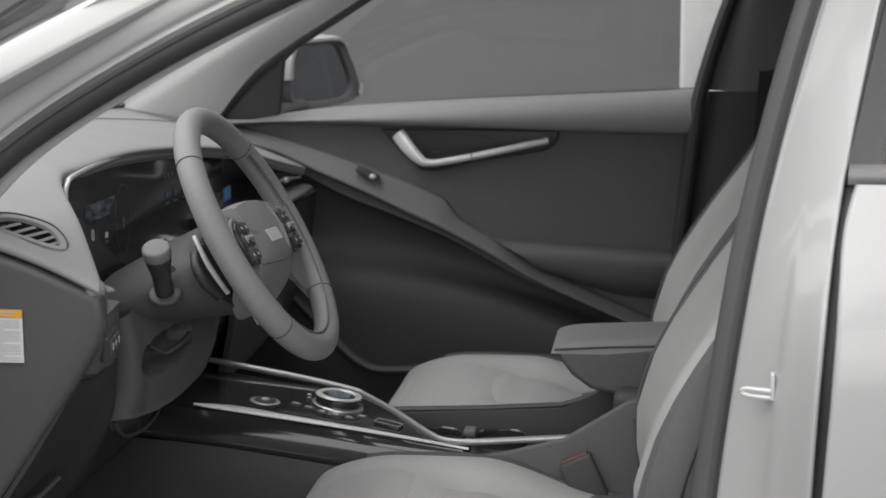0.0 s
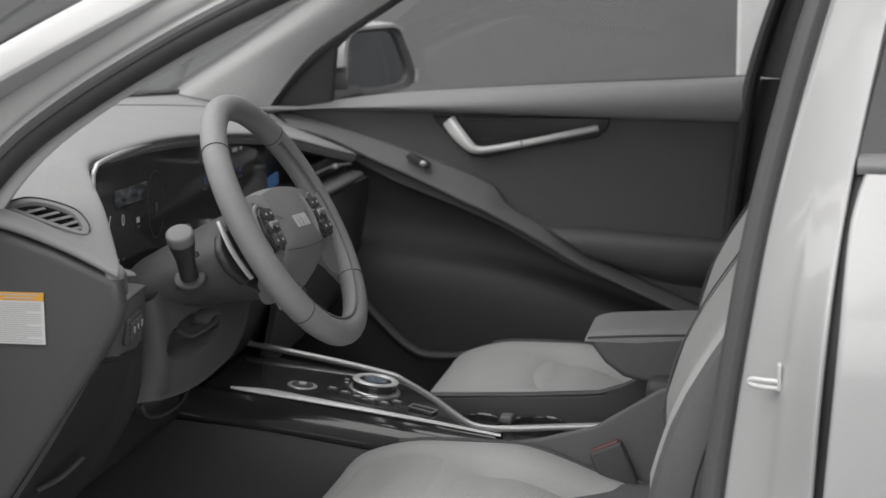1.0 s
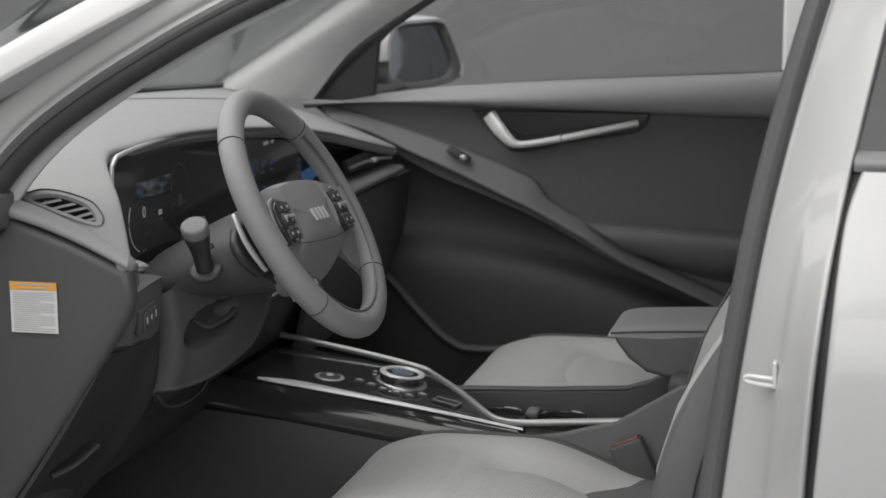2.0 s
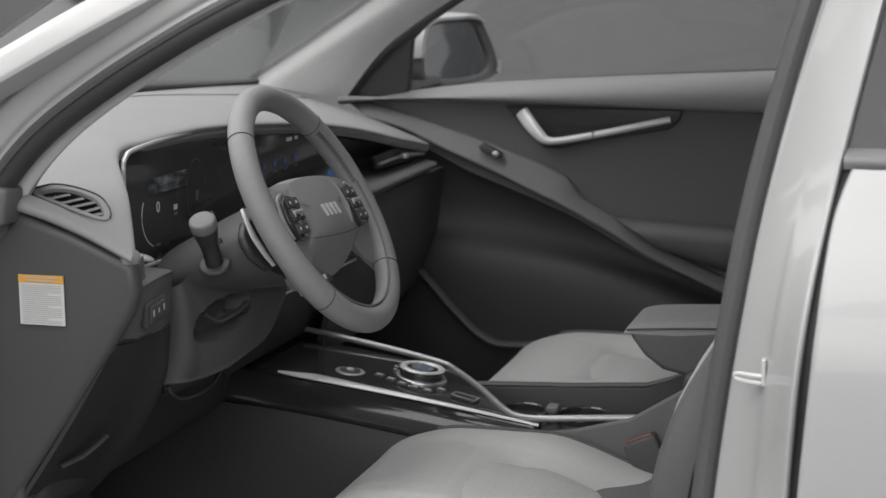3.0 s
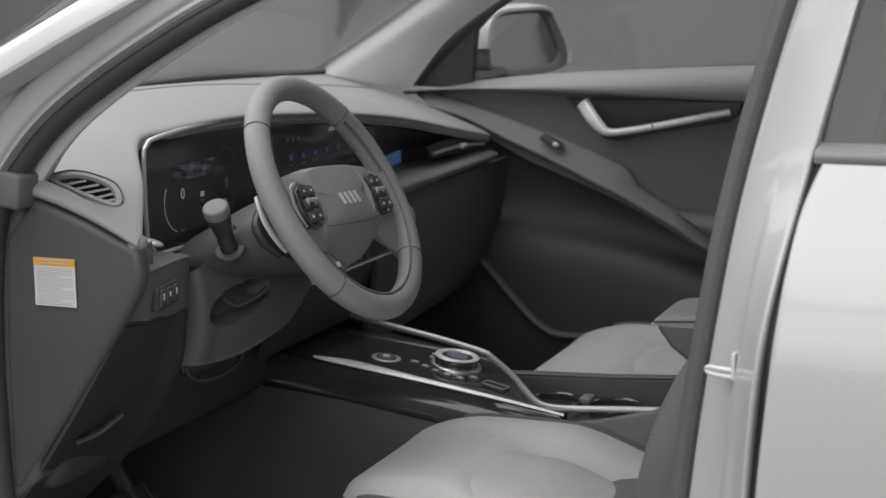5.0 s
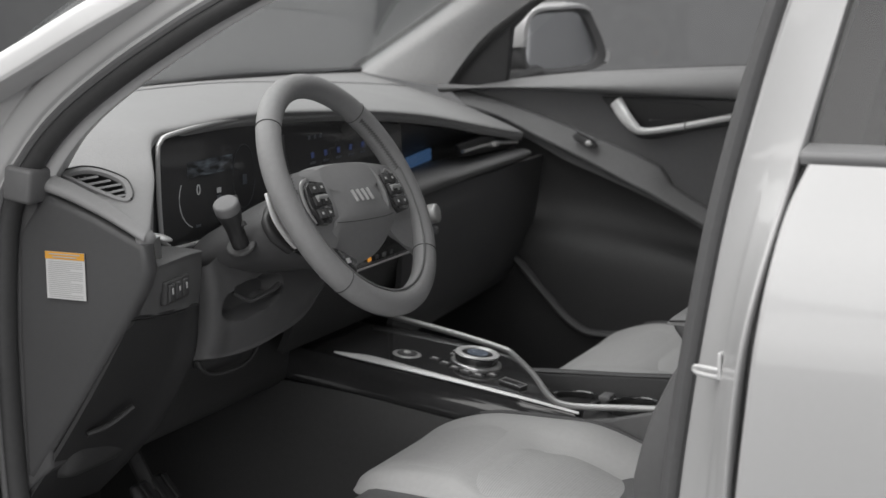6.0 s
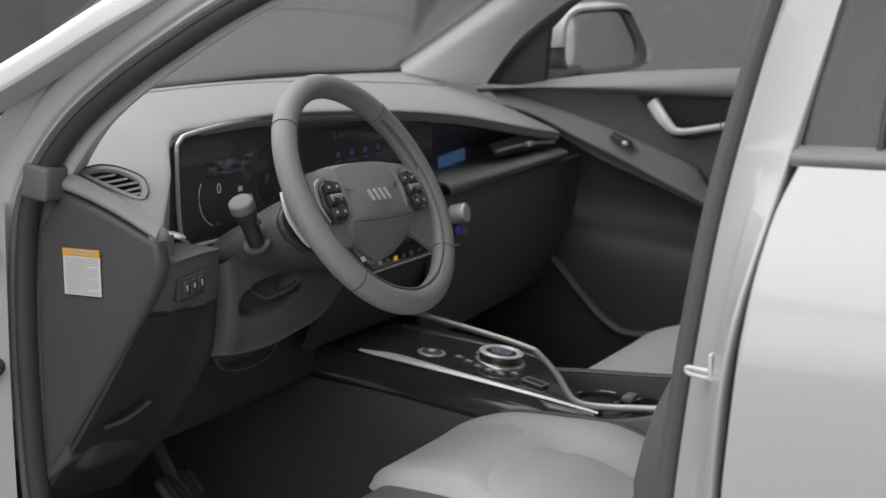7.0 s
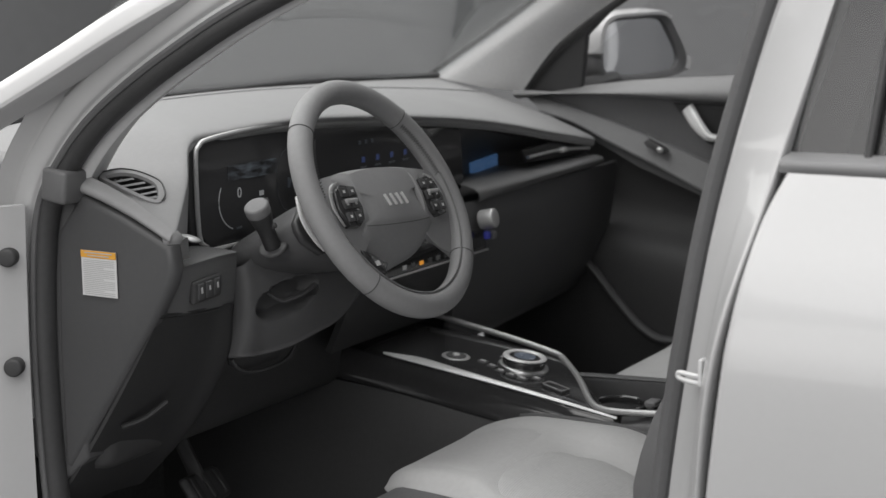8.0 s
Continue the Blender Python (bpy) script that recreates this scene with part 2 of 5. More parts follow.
def rounded_rect(cx, cy, w, h, r, n=5):
    out = []
    for sx, sy, a in ((1, 1, 0), (-1, 1, 90), (-1, -1, 180), (1, -1, 270)):
        for k in range(n + 1):
            t = radians(a + 90 * k / n)
            out.append((cx + sx * (w / 2 - r) + r * math.cos(t), cy + sy * (h / 2 - r) + r * math.sin(t)))
    return out


def drum(centre, radius, height, axis=(0, 0, 1), bevel=0.002, radius2=None, sides=40):
    bm = bmesh.new()
    bmesh.ops.create_cone(bm, cap_ends=True, segments=sides, radius1=radius, radius2=radius if radius2 is None else radius2, depth=height)
    if bevel:
        rim = [e for e in bm.edges if abs(e.verts[0].co.z - e.verts[1].co.z) < 1e-6]
        bmesh.ops.bevel(bm, geom=rim, offset=bevel, segments=3, profile=0.5, affect="EDGES")
    bmesh.ops.transform(bm, matrix=Matrix.Translation(centre) @ Vector(axis).to_track_quat("Z", "Y").to_matrix().to_4x4(), verts=bm.verts[:])
    return bm


def ball(centre, size, m=None, u=24, v=14):
    bm = bmesh.new()
    bmesh.ops.create_uvsphere(bm, u_segments=u, v_segments=v, radius=1)
    bmesh.ops.transform(bm, matrix=Matrix.Translation(centre) @ (m or Matrix()) @ Matrix.Diagonal((*size, 1)), verts=bm.verts[:])
    return bm


def lerp(a, b, t):
    return a + (b - a) * t


def ease(a, b, x):
    t = min(max((x - a) / (b - a), 0), 1)
    return t * t * (3 - 2 * t)


def along(table, x):
    """Straight-line look-up in rows of (x, y)."""
    return float(np.interp(x, [a for a, _ in table], [b for _, b in table]))


# ---- studio ----
tagged(part("ground", box((0.5, 0, -0.05), (14, 16, 0.1), 0), FLOOR_GREY), "grey painted studio floor under the car", "floor", kind="structure")
tagged(part("wall_north", box((0.5, 4.6, 2.5), (14, 0.2, 5), 0), WALL_GREY), "grey studio backdrop wall behind the car", "wall", kind="structure")
tagged(part("wall_south", box((0.5, -7.1, 2.5), (14, 0.2, 5), 0), WALL_PALE), "grey studio wall behind the camera", "wall", kind="structure")
tagged(part("wall_west", box((-4.9, 0, 2.5), (0.2, 14, 5), 0), WALL_GREY), "grey studio wall ahead of the car", "wall", kind="structure")
tagged(part("wall_east", box((7.6, 0, 2.5), (0.2, 14, 5), 0), WALL_PALE), "grey studio wall behind the car's tail", "wall", kind="structure")


# added box, in for the darker band reflected low in the windscreen
tagged(part("plinth", box((-4.5, -0.4, 0.49), (0.5, 6.0, 0.98), 0.02), WALL_GREY), "low grey box added for the darker reflected band in the windscreen", "plinth", kind="structure")

# ---- car body ----
car = thing("car_body", (0.4, 0, 0), "white painted car body with its near front door opening clear", "car")
part("floor_pan", box((0.45, 0, 0.30), (2.6, 1.36, 0.04), 0.004), CARPET, car, "black carpeted floor")
part("firewall", box((-0.62, 0, 0.68), (0.04, 1.38, 0.78), 0.004), CARPET, car)
part("roof", surf([[(x, y, 1.46 + 0.05 * (1 - (y / 0.62) ** 2) - 0.10 * ((x - 0.75) / 1.0) ** 4) for y in (-0.62, -0.3, 0, 0.3, 0.62)] for x in (0.02, 0.4, 0.8, 1.3, 1.75)], 5, 5, 0.03), PAINT, car)
part("tailgate", box((1.80, 0, 0.85), (0.06, 1.36, 1.1), 0.01), PAINT, car)
part("sill", box((0.3, -0.74, 0.36), (1.5, 0.14, 0.12), 0.03), PAINT, car, "white painted door sill")
part("far_side", box((1.15, 0.80, 0.68), (1.2, 0.10, 0.76), 0.03), PAINT, car)
part("bonnet", surf([[(x, y, 1.045 - 0.14 * ((-0.62 - x) / 0.9) ** 1.6 - 0.10 * abs(y / 0.75) ** 3) for y in (-0.75, -0.4, 0, 0.4, 0.75)] for x in (-0.63, -0.9, -1.2, -1.55)], 5, 5, 0.02), PAINT, car, "white painted bonnet")


# near front pillar: the paint outside, the stepped frame and the rubber seal that runs round the opening
RIDGE = [(0.22, -0.64, 1.440), (0.05, -0.69, 1.350), (-0.13, -0.735, 1.257), (-0.238, -0.75, 1.200), (-0.342, -0.765, 1.146), (-0.50, -0.79, 1.06), (-0.62, -0.80, 0.99)]
part("a_pillar", surf([
    [(x, y + 0.02, z) for x, y, z in RIDGE],
    [(x, y, z) for x, y, z in RIDGE],
    [(x + 0.004, y - 0.012, z - 0.006) for x, y, z in RIDGE],
    [(x + 0.014, y - 0.026, z - 0.025) for x, y, z in RIDGE],
    [(x + 0.018, y - 0.028, z - 0.031) for x, y, z in RIDGE],
    [(x + 0.021, y - 0.022, z - 0.035) for x, y, z in RIDGE],
    [(x + 0.026, y + 0.018, z - 0.040) for x, y, z in RIDGE]], 4, 8), PAINT, car, "white painted front pillar")
part("hinge_pillar", surf([
    [(-0.46, -0.83, 1.0), (-0.47, -0.84, 0.8), (-0.47, -0.84, 0.6), (-0.46, -0.83, 0.35)],
    [(-0.36, -0.80, 1.0), (-0.37, -0.80, 0.8), (-0.37, -0.80, 0.6), (-0.36, -0.80, 0.35)],
    [(-0.315, -0.74, 1.0), (-0.32, -0.74, 0.8), (-0.32, -0.74, 0.6), (-0.315, -0.74, 0.35)]], 6, 6, 0.012), PAINT, car, "white painted hinge pillar")
for z in (0.934, 0.789):
    part("rubber_buffer", drum((-0.319, -0.766, z), 0.0125, 0.02, (0.5, -1, 0), 0.004), RUBBER, car, "round black rubber buffer")
SEAL = [(0.33, -0.655, 1.395), (0.20, -0.675, 1.33), (0.038, -0.715, 1.252), (-0.062, -0.72, 1.199), (-0.138, -0.72, 1.154), (-0.20, -0.72, 1.110), (-0.247, -0.72, 1.063), (-0.287, -0.72, 1.005), (-0.304, -0.72, 0.93), (-0.311, -0.72, 0.82), (-0.310, -0.72, 0.71), (-0.304, -0.72, 0.60), (-0.29, -0.72, 0.46)]
def beside(path, out, y):
    """The path shifted square to itself in the car's side plane, at a depth of its own."""
    made = []
    for i, p in enumerate(path):
        a, d = Vector(path[max(i - 1, 0)]), Vector(path[min(i + 1, len(path) - 1)])
        t = (d - a).normalized()
        made.append((p[0] + t.z * out, p[1] + y, p[2] - t.x * out))
    return made


part("frame_step", surf([beside(SEAL[:11], d, y) for d, y in ((0.075, -0.020), (0.060, -0.006), (0.054, -0.003), (0.047, -0.010), (0.032, -0.013), (0.020, -0.012), (0.015, -0.007), (0.012, -0.010), (0.004, -0.008), (-0.002, 0.010))], 4, 5), PAINT, car, "stepped painted door frame")
part("front_seal", tube(beside(SEAL, -0.007, 0.0), 0.0125, 0.016, 12, up=(0, 1, 0)), RUBBER, car, "black rubber door seal")
part("seal_lip", tube(beside(SEAL, 0.003, -0.012), 0.006, None, 8, up=(0, 1, 0)), RUBBER_GREY, car)
part("pillar_trim", surf([[(x + 0.004, y + 0.012, z + 0.012), (x + 0.028, y + 0.020, z - 0.012), (x + 0.015, y + 0.075, z + 0.005)] for x, y, z in SEAL[:8]], 5, 5, 0.006), TRIM_LIGHT, car, "pale grey front pillar trim")

part("door_check", tube([(-0.42, -0.86, 0.97), (-0.375, -0.83, 0.995), (-0.345, -0.80, 1.015)], 0.010, 0.016), JET, car, "black door check strap")

# ---- open front door, swung forward on its hinges ----
swing = thing("open_car_door", (0, 0, 0), "white painted front car door standing wide open", "car door", m=Matrix.Translation((-0.46, -0.885, 0.0)) @ Matrix.Rotation(radians(-104), 4, "Z"))
DOOR_SIDE = [(0.0, 0.40), (0.0, 1.00), (0.06, 1.04), (0.95, 1.09), (1.02, 1.04), (1.04, 0.80), (1.0, 0.40)]
part("outer_panel", slab(DOOR_SIDE, "y", -0.05, -0.02, 0.012), PAINT, swing, "white painted outer skin")
part("inner_panel", slab([(lerp(0.5, x, 0.96), lerp(0.7, z, 0.97)) for x, z in DOOR_SIDE], "y", -0.018, 0.05, 0.02), DOOR_MID, swing, "dark grey inner lining")
part("window_frame", tube([(0.08, 0.0, 1.03), (0.45, 0.03, 1.25), (0.75, 0.06, 1.38), (0.98, 0.07, 1.38), (0.98, 0.02, 1.08)], 0.016, 0.016), RUBBER, swing, "black window frame")

# near middle pillar
B_SEAL = [(0.705, -0.622, 1.40), (0.656, -0.650, 1.262), (0.609, -0.672, 1.075), (0.583, -0.684, 0.925), (0.562, -0.692, 0.76), (0.549, -0.698, 0.60), (0.535, -0.70, 0.42)]
part("middle_seal", tube(B_SEAL, 0.0135, 0.020, 12, up=(0, 1, 0)), RUBBER_GREY, car, "grey rubber door seal")
part("seal_lip", tube([(x + 0.012, y - 0.012, z) for x, y, z in B_SEAL], 0.006, None, 8, up=(0, 1, 0)), RUBBER, car)
GAP = [(0.4, 0.655), (0.76, 0.665), (0.93, 0.676), (1.0, 0.682), (1.06, 0.690), (1.092, 0.702)]
rows, lips = [], []
for x, y, z in B_SEAL:
    out = along([(0.42, -0.830), (0.60, -0.857), (0.76, -0.857), (0.90, -0.846), (0.955, -0.831), (1.0, -0.808), (1.05, -0.773), (1.09, -0.742), (1.12, -0.716), (1.26, -0.682), (1.42, -0.640)], z)
    edge = along([(0.4, 0.657), (0.76, 0.666), (0.89, 0.672), (0.93, 0.676), (1.0, 0.684), (1.06, 0.694), (1.09, 0.702), (1.12, 0.704), (1.26, 0.737), (1.42, 0.775)], z)
    x0, y0, x1, y1 = x + 0.012, y - 0.018, edge - 0.014, out + 0.012
    sag = ease(1.12, 0.95, z)
    rows.append([(x + 0.004, y + 0.01, z), (x0, y0, z)] + [(lerp(x0, x1, a), lerp(y0, y1, lerp(a, b, sag)), z) for a, b in ((0.08, 0.06), (0.30, 0.20), (0.50, 0.36), (0.60, 0.50), (0.75, 0.66), (0.90, 0.86))] + [(x1, y1, z), (edge - 0.011, out + 0.011, z), (edge - 0.009, out + 0.015, z), (edge - 0.008, out + 0.024, z), (edge - 0.007, out + 0.05, z)])
    lips.append((edge - 0.010, out + 0.016, z))
part("b_pillar", surf(rows, 6, 4, 0.003), PAINT, car, "white painted middle pillar")
part("pillar_backing", surf([[(x + 0.02, y + 0.05, z), (x + 0.12, y + 0.02, z)] for x, y, z in B_SEAL], 4, 4, 0.03), DARK, car)
striker = part("striker_plate", slab(rounded_rect(0.6245, 0.887, 0.004, 0.028, 0.0018), "y", -0.762, -0.750, 0.001), BRIGHT, car, "bright metal door striker")
part("loop", tube([(0.624, -0.758, 0.8825), (0.610, -0.754, 0.8825), (0.598, -0.748, 0.882), (0.5945, -0.746, 0.879), (0.598, -0.748, 0.876), (0.610, -0.754, 0.8755), (0.624, -0.758, 0.8755)], 0.0026, None, 10), BRIGHT, striker)
PROFILE = [(0.42, -0.835), (0.60, -0.862), (0.76, -0.858), (0.90, -0.845), (0.955, -0.830), (1.0, -0.807), (1.05, -0.772), (1.092, -0.742)]
rows = []
for z in (0.42, 0.60, 0.76, 0.84, 0.93, 1.0, 1.05, 1.088):
    lip = Vector((along([(q, p) for p, _, q in reversed(lips)], z), along([(q, o) for _, o, q in reversed(lips)], z), z))
    skin_edge = Vector((along(GAP, z) - 0.001, along(PROFILE, z) + 0.006, z))
    rows.append([lip + Vector((-0.003, 0.016, 0)), (lip + skin_edge) / 2 + Vector((0, 0.010, 0)), skin_edge + Vector((0.004, 0.010, 0))])
part("panel_gap", surf(rows, 4, 3), RUBBER, car, "dark gap seal")

# ---- rear door ----
rear = thing("rear_door", (1.0, -0.8, 0.4), "closed white painted rear car door with a dark window", "car door")
rows = []
for z, y in PROFILE:
    edge = -0.003 + along([(0.4, 0.66), (0.76, 0.667), (0.93, 0.678), (1.0, 0.684), (1.06, 0.692), (1.092, 0.704)], z)
    rows.append([(edge + 0.008, y + 0.032, z), (edge + 0.002, y + 0.012, z), (edge + 0.002, y + 0.005, z), (edge + 0.005, y + 0.001, z)] + [(edge + d, y - o, z) for d, o in ((0.011, 0.0), (0.024, 0.001), (0.055, 0.002), (0.12, 0.004), (0.26, 0.006), (0.6, 0.006))] + [(1.75, y + 0.02, z)])
part("outer_panel", surf(rows, 6, 4), PAINT, rear, "white painted outer skin")
part("belt_moulding", surf([[(0.698, -0.716, z + 0.004), (0.95, -0.720, z + 0.005), (1.3, -0.724, z + 0.010), (1.75, -0.71, z + 0.018)] if k == 0 else [(0.695, -0.738, z), (0.95, -0.744, z + 0.002), (1.3, -0.746, z + 0.008), (1.75, -0.73, z + 0.016)] for k, z in ((0, 1.106), (1, 1.103), (1, 1.0915))], 3, 6, 0.005), MOULD, rear, "satin belt moulding")
part("window_glass", surf([[(0.695, -0.708, 1.10), (1.2, -0.716, 1.11), (1.7, -0.705, 1.13)], [(0.728, -0.672, 1.25), (1.2, -0.68, 1.25), (1.7, -0.67, 1.25)], [(0.765, -0.632, 1.40), (1.2, -0.638, 1.42), (1.7, -0.635, 1.40)]], 6, 6, 0.004), GLASS_DARK, rear, "tinted rear window")
part("window_frame", tube([(0.694, -0.709, 1.105), (0.727, -0.674, 1.25), (0.764, -0.634, 1.40)], 0.003, 0.003), RUBBER, rear)
part("window_divider", tube([(0.777, -0.722, 1.106), (0.784, -0.702, 1.19), (0.80, -0.655, 1.38)], 0.004, 0.004), BLACK, rear)

# ---- windscreen and far front pillar ----
screen_rows = []
for s in (0, 0.5, 1.0):
    screen_rows.append([(-0.62 + 0.12 * (y / 0.68) ** 2 + 0.64 * s, y * (1 - 0.09 * s), 1.085 + 0.380 * s + 0.012 * math.sin(math.pi * s)) for y in (-0.64, -0.32, 0, 0.35, 0.70)])
wind = thing("windscreen", (-0.3, 0, 1.07), "clear raked windscreen above the dashboard", "windscreen")
pane = part("pane", surf(screen_rows, 6, 6, 0.005), SCREEN_GLASS, wind, "clear laminated glass")
pane.visible_shadow = False
part("header_band", tube([Vector(p) + Vector((0.0, 0, 0.004)) for p in screen_rows[2]], 0.012, 0.006), BLACK, wind, "black upper glass edge")
far_pillar = thing("pillar_cover", (-0.3, 0.7, 1.04), "pale grey cloth cover of the far front pillar", "pillar trim")
part("cover", surf([
    [(-0.530, 0.665, 1.076), (-0.375, 0.654, 1.168), (-0.250, 0.643, 1.247), (0.0, 0.612, 1.40)],
    [(-0.480, 0.660, 1.068), (-0.330, 0.650, 1.162), (-0.200, 0.640, 1.244), (0.04, 0.610, 1.395)],
    [(-0.400, 0.685, 1.052), (-0.280, 0.673, 1.160), (-0.130, 0.655, 1.256), (0.10, 0.62, 1.39)],
    [(-0.348, 0.715, 1.044), (-0.248, 0.705, 1.156), (-0.085, 0.68, 1.258), (0.125, 0.64, 1.385)]], 6, 8, 0.008), TRIM_LIGHT, far_pillar)
part("edge_strip", tube([(-0.538, 0.664, 1.080), (-0.383, 0.653, 1.173), (-0.258, 0.642, 1.252), (-0.008, 0.611, 1.406)], 0.0055), JET, far_pillar, "black glass edge strip")

# ---- far front door ----
fdoor = thing("passenger_door", (0.15, 0.74, 0.4), "closed dark grey car door lining with a chrome pull handle", "car door")
BELT = [(-0.36, 1.036), (-0.20, 1.060), (-0.06, 1.075), (0.2, 1.090), (0.47, 1.102), (0.578, 1.108)]
part("belt_trim", surf([
    [(x, 0.775, z - 0.004) for x, z in BELT],
    [(x, 0.755, z + 0.001) for x, z in BELT],
    [(x, 0.725, z - 0.006) for x, z in BELT],
    [(x, 0.700, lerp(z, 1.035 - 0.012 * x, 0.55)) for x, z in BELT],
    [(x, 0.705, 1.042 - 0.022 * x) for x, _ in BELT],
    [(x, 0.735, 1.036 - 0.022 * x) for x, _ in BELT]], 5, 6), BELT_GREY, fdoor, "grey moulded belt trim")
part("upper_panel", surf([
    [(-0.36, 0.738, 1.040), (0.0, 0.738, 1.040), (0.3, 0.738, 1.035), (0.585, 0.738, 1.03)],
    [(-0.30, 0.740, 1.00), (0.0, 0.742, 0.97), (0.3, 0.742, 0.93), (0.575, 0.738, 0.92)],
    [(-0.20, 0.742, 0.95), (0.02, 0.745, 0.88), (0.3, 0.745, 0.81), (0.56, 0.738, 0.80)],
    [(-0.10, 0.742, 0.90), (0.1, 0.745, 0.82), (0.3, 0.742, 0.72), (0.545, 0.738, 0.66)]], 6, 6, 0.02), DOOR_MID, fdoor, "dark grey upper door panel")
UP = [(-0.34, 1.040), (-0.282, 1.030), (-0.171, 0.998), (-0.038, 0.953), (0.085, 0.905), (0.112, 0.882), (0.135, 0.855), (0.226, 0.804), (0.292, 0.763), (0.40, 0.715), (0.545, 0.652)]
LOW = [(-0.30, 1.010), (-0.225, 0.990), (-0.140, 0.952), (-0.049, 0.914), (0.050, 0.868), (0.085, 0.853), (0.115, 0.838), (0.20, 0.793), (0.275, 0.750), (0.385, 0.700), (0.54, 0.632)]
part("diagonal_trim", surf([
    [(x, 0.742, z) for x, z in UP],
    [(x, 0.728, z - 0.002) for x, z in UP],
    [(lerp(a, c, 0.2), 0.722, lerp(b, d, 0.2)) for (a, b), (c, d) in zip(UP, LOW)],
    [(lerp(a, c, 0.9), 0.704, lerp(b, d, 0.9)) for (a, b), (c, d) in zip(UP, LOW)],
    [(x, 0.702, z) for x, z in LOW],
    [(x - 0.002, 0.704, z - 0.004) for x, z in LOW],
    [(x - 0.002, 0.720, z - 0.004) for x, z in LOW],
    [(x - 0.004, 0.780, z - 0.004) for x, z in LOW]], 4, 5), TRIM, fdoor, "grey diagonal armrest trim")
part("arm_pad", surf([
    [(0.20, 0.742, 0.818), (0.36, 0.742, 0.812), (0.545, 0.742, 0.80)],
    [(0.205, 0.715, 0.816), (0.36, 0.690, 0.808), (0.54, 0.690, 0.796)],
    [(0.25, 0.690, 0.795), (0.38, 0.675, 0.785), (0.538, 0.675, 0.778)],
    [(0.29, 0.700, 0.765), (0.40, 0.690, 0.745), (0.535, 0.690, 0.735)],
    [(0.32, 0.740, 0.750), (0.42, 0.740, 0.715), (0.535, 0.740, 0.70)]], 5, 6), DOOR_MID, fdoor, "padded armrest")
part("lower_panel", surf([
    [(-0.45, 0.790, 1.00), (-0.1, 0.790, 0.94), (0.2, 0.785, 0.80), (0.55, 0.775, 0.64)],
    [(-0.45, 0.795, 0.85), (-0.1, 0.800, 0.80), (0.2, 0.785, 0.73), (0.55, 0.765, 0.60)],
    [(-0.45, 0.745, 0.74), (-0.1, 0.735, 0.72), (0.2, 0.725, 0.69), (0.55, 0.72, 0.56)],
    [(-0.45, 0.730, 0.55), (-0.1, 0.725, 0.55), (0.2, 0.715, 0.55), (0.55, 0.71, 0.50)],
    [(-0.45, 0.735, 0.36), (-0.1, 0.735, 0.36), (0.2, 0.735, 0.36), (0.55, 0.73, 0.36)]], 6, 6, 0.02), DOOR_LOW, fdoor, "charcoal lower door panel")
part("pocket_edge", tube([(-0.26, 0.722, 0.735), (-0.198, 0.718, 0.700), (-0.127, 0.712, 0.628), (-0.065, 0.706, 0.575), (0.0, 0.702, 0.560), (0.195, 0.700, 0.580), (0.40, 0.70, 0.600)], 0.012, 0.008), DARK, fdoor)
bezel = part("handle_bezel", slab([(-0.022, 1.030), (0.325, 1.030), (0.318, 1.008), (0.300, 0.992), (0.16, 0.968), (0.085, 0.950), (0.055, 0.952), (0.022, 0.980)], "y", 0.728, 0.742, 0.004), JET, fdoor, "black handle surround")
part("finger_cup", surf([
    [(0.045, 0.7265, 1.022), (0.12, 0.7265, 1.024), (0.17, 0.7265, 1.020), (0.20, 0.7265, 1.010)],
    [(0.060, 0.738, 1.005), (0.12, 0.750, 1.008), (0.17, 0.745, 1.006), (0.20, 0.738, 1.004)],
    [(0.080, 0.7265, 0.986), (0.12, 0.7265, 0.989), (0.17, 0.7265, 0.996), (0.20, 0.7265, 1.001)]], 5, 5), BLACK, bezel, "dark finger recess")
pull = part("pull_handle", tube([(0.012, 0.724, 1.022), (0.034, 0.712, 0.996), (0.056, 0.706, 0.975), (0.071, 0.705, 0.968), (0.100, 0.705, 0.970), (0.17, 0.706, 0.983), (0.24, 0.712, 0.998), (0.302, 0.724, 1.011)], lambda t: 0.0140 - 0.0075 * ease(0.05, 0.55, t), 0.006, 12, up=(0, 1, 0)), BRIGHT, bezel, "chrome pull handle")
part("handle_joint", box((0.158, 0.7015, 0.981), (0.002, 0.006, 0.019), 0.0005, pose(0, 0, 0, 0, -12, 0)), TRIM, pull)
sw = part("lock_switch", slab([(-0.068, 0.954), (-0.060, 0.961), (-0.024, 0.944), (-0.020, 0.936), (-0.028, 0.933), (-0.062, 0.946)], "y", 0.694, 0.712, 0.002), BLACK, fdoor, "black lock switch")
part("switch_dot", ball((-0.033, 0.694, 0.941), (0.007, 0.004, 0.006)), SILVER, sw)
part("sail_panel", slab([(-0.358, 1.031), (-0.225, 1.055), (-0.214, 1.160), (-0.165, 1.208), (-0.205, 1.196), (-0.262, 1.158), (-0.312, 1.104), (-0.342, 1.060)], "y", 0.742, 0.760, 0.004), JET, fdoor, "black mirror sail panel")
part("frame_seal", tube([(-0.352, 0.728, 1.036), (-0.325, 0.727, 1.080), (-0.240, 0.722, 1.158), (-0.077, 0.695, 1.260), (0.135, 0.650, 1.388)], 0.010, 0.010, 10, up=(0, 1, 0)), RUBBER, fdoor, "black window frame seal")
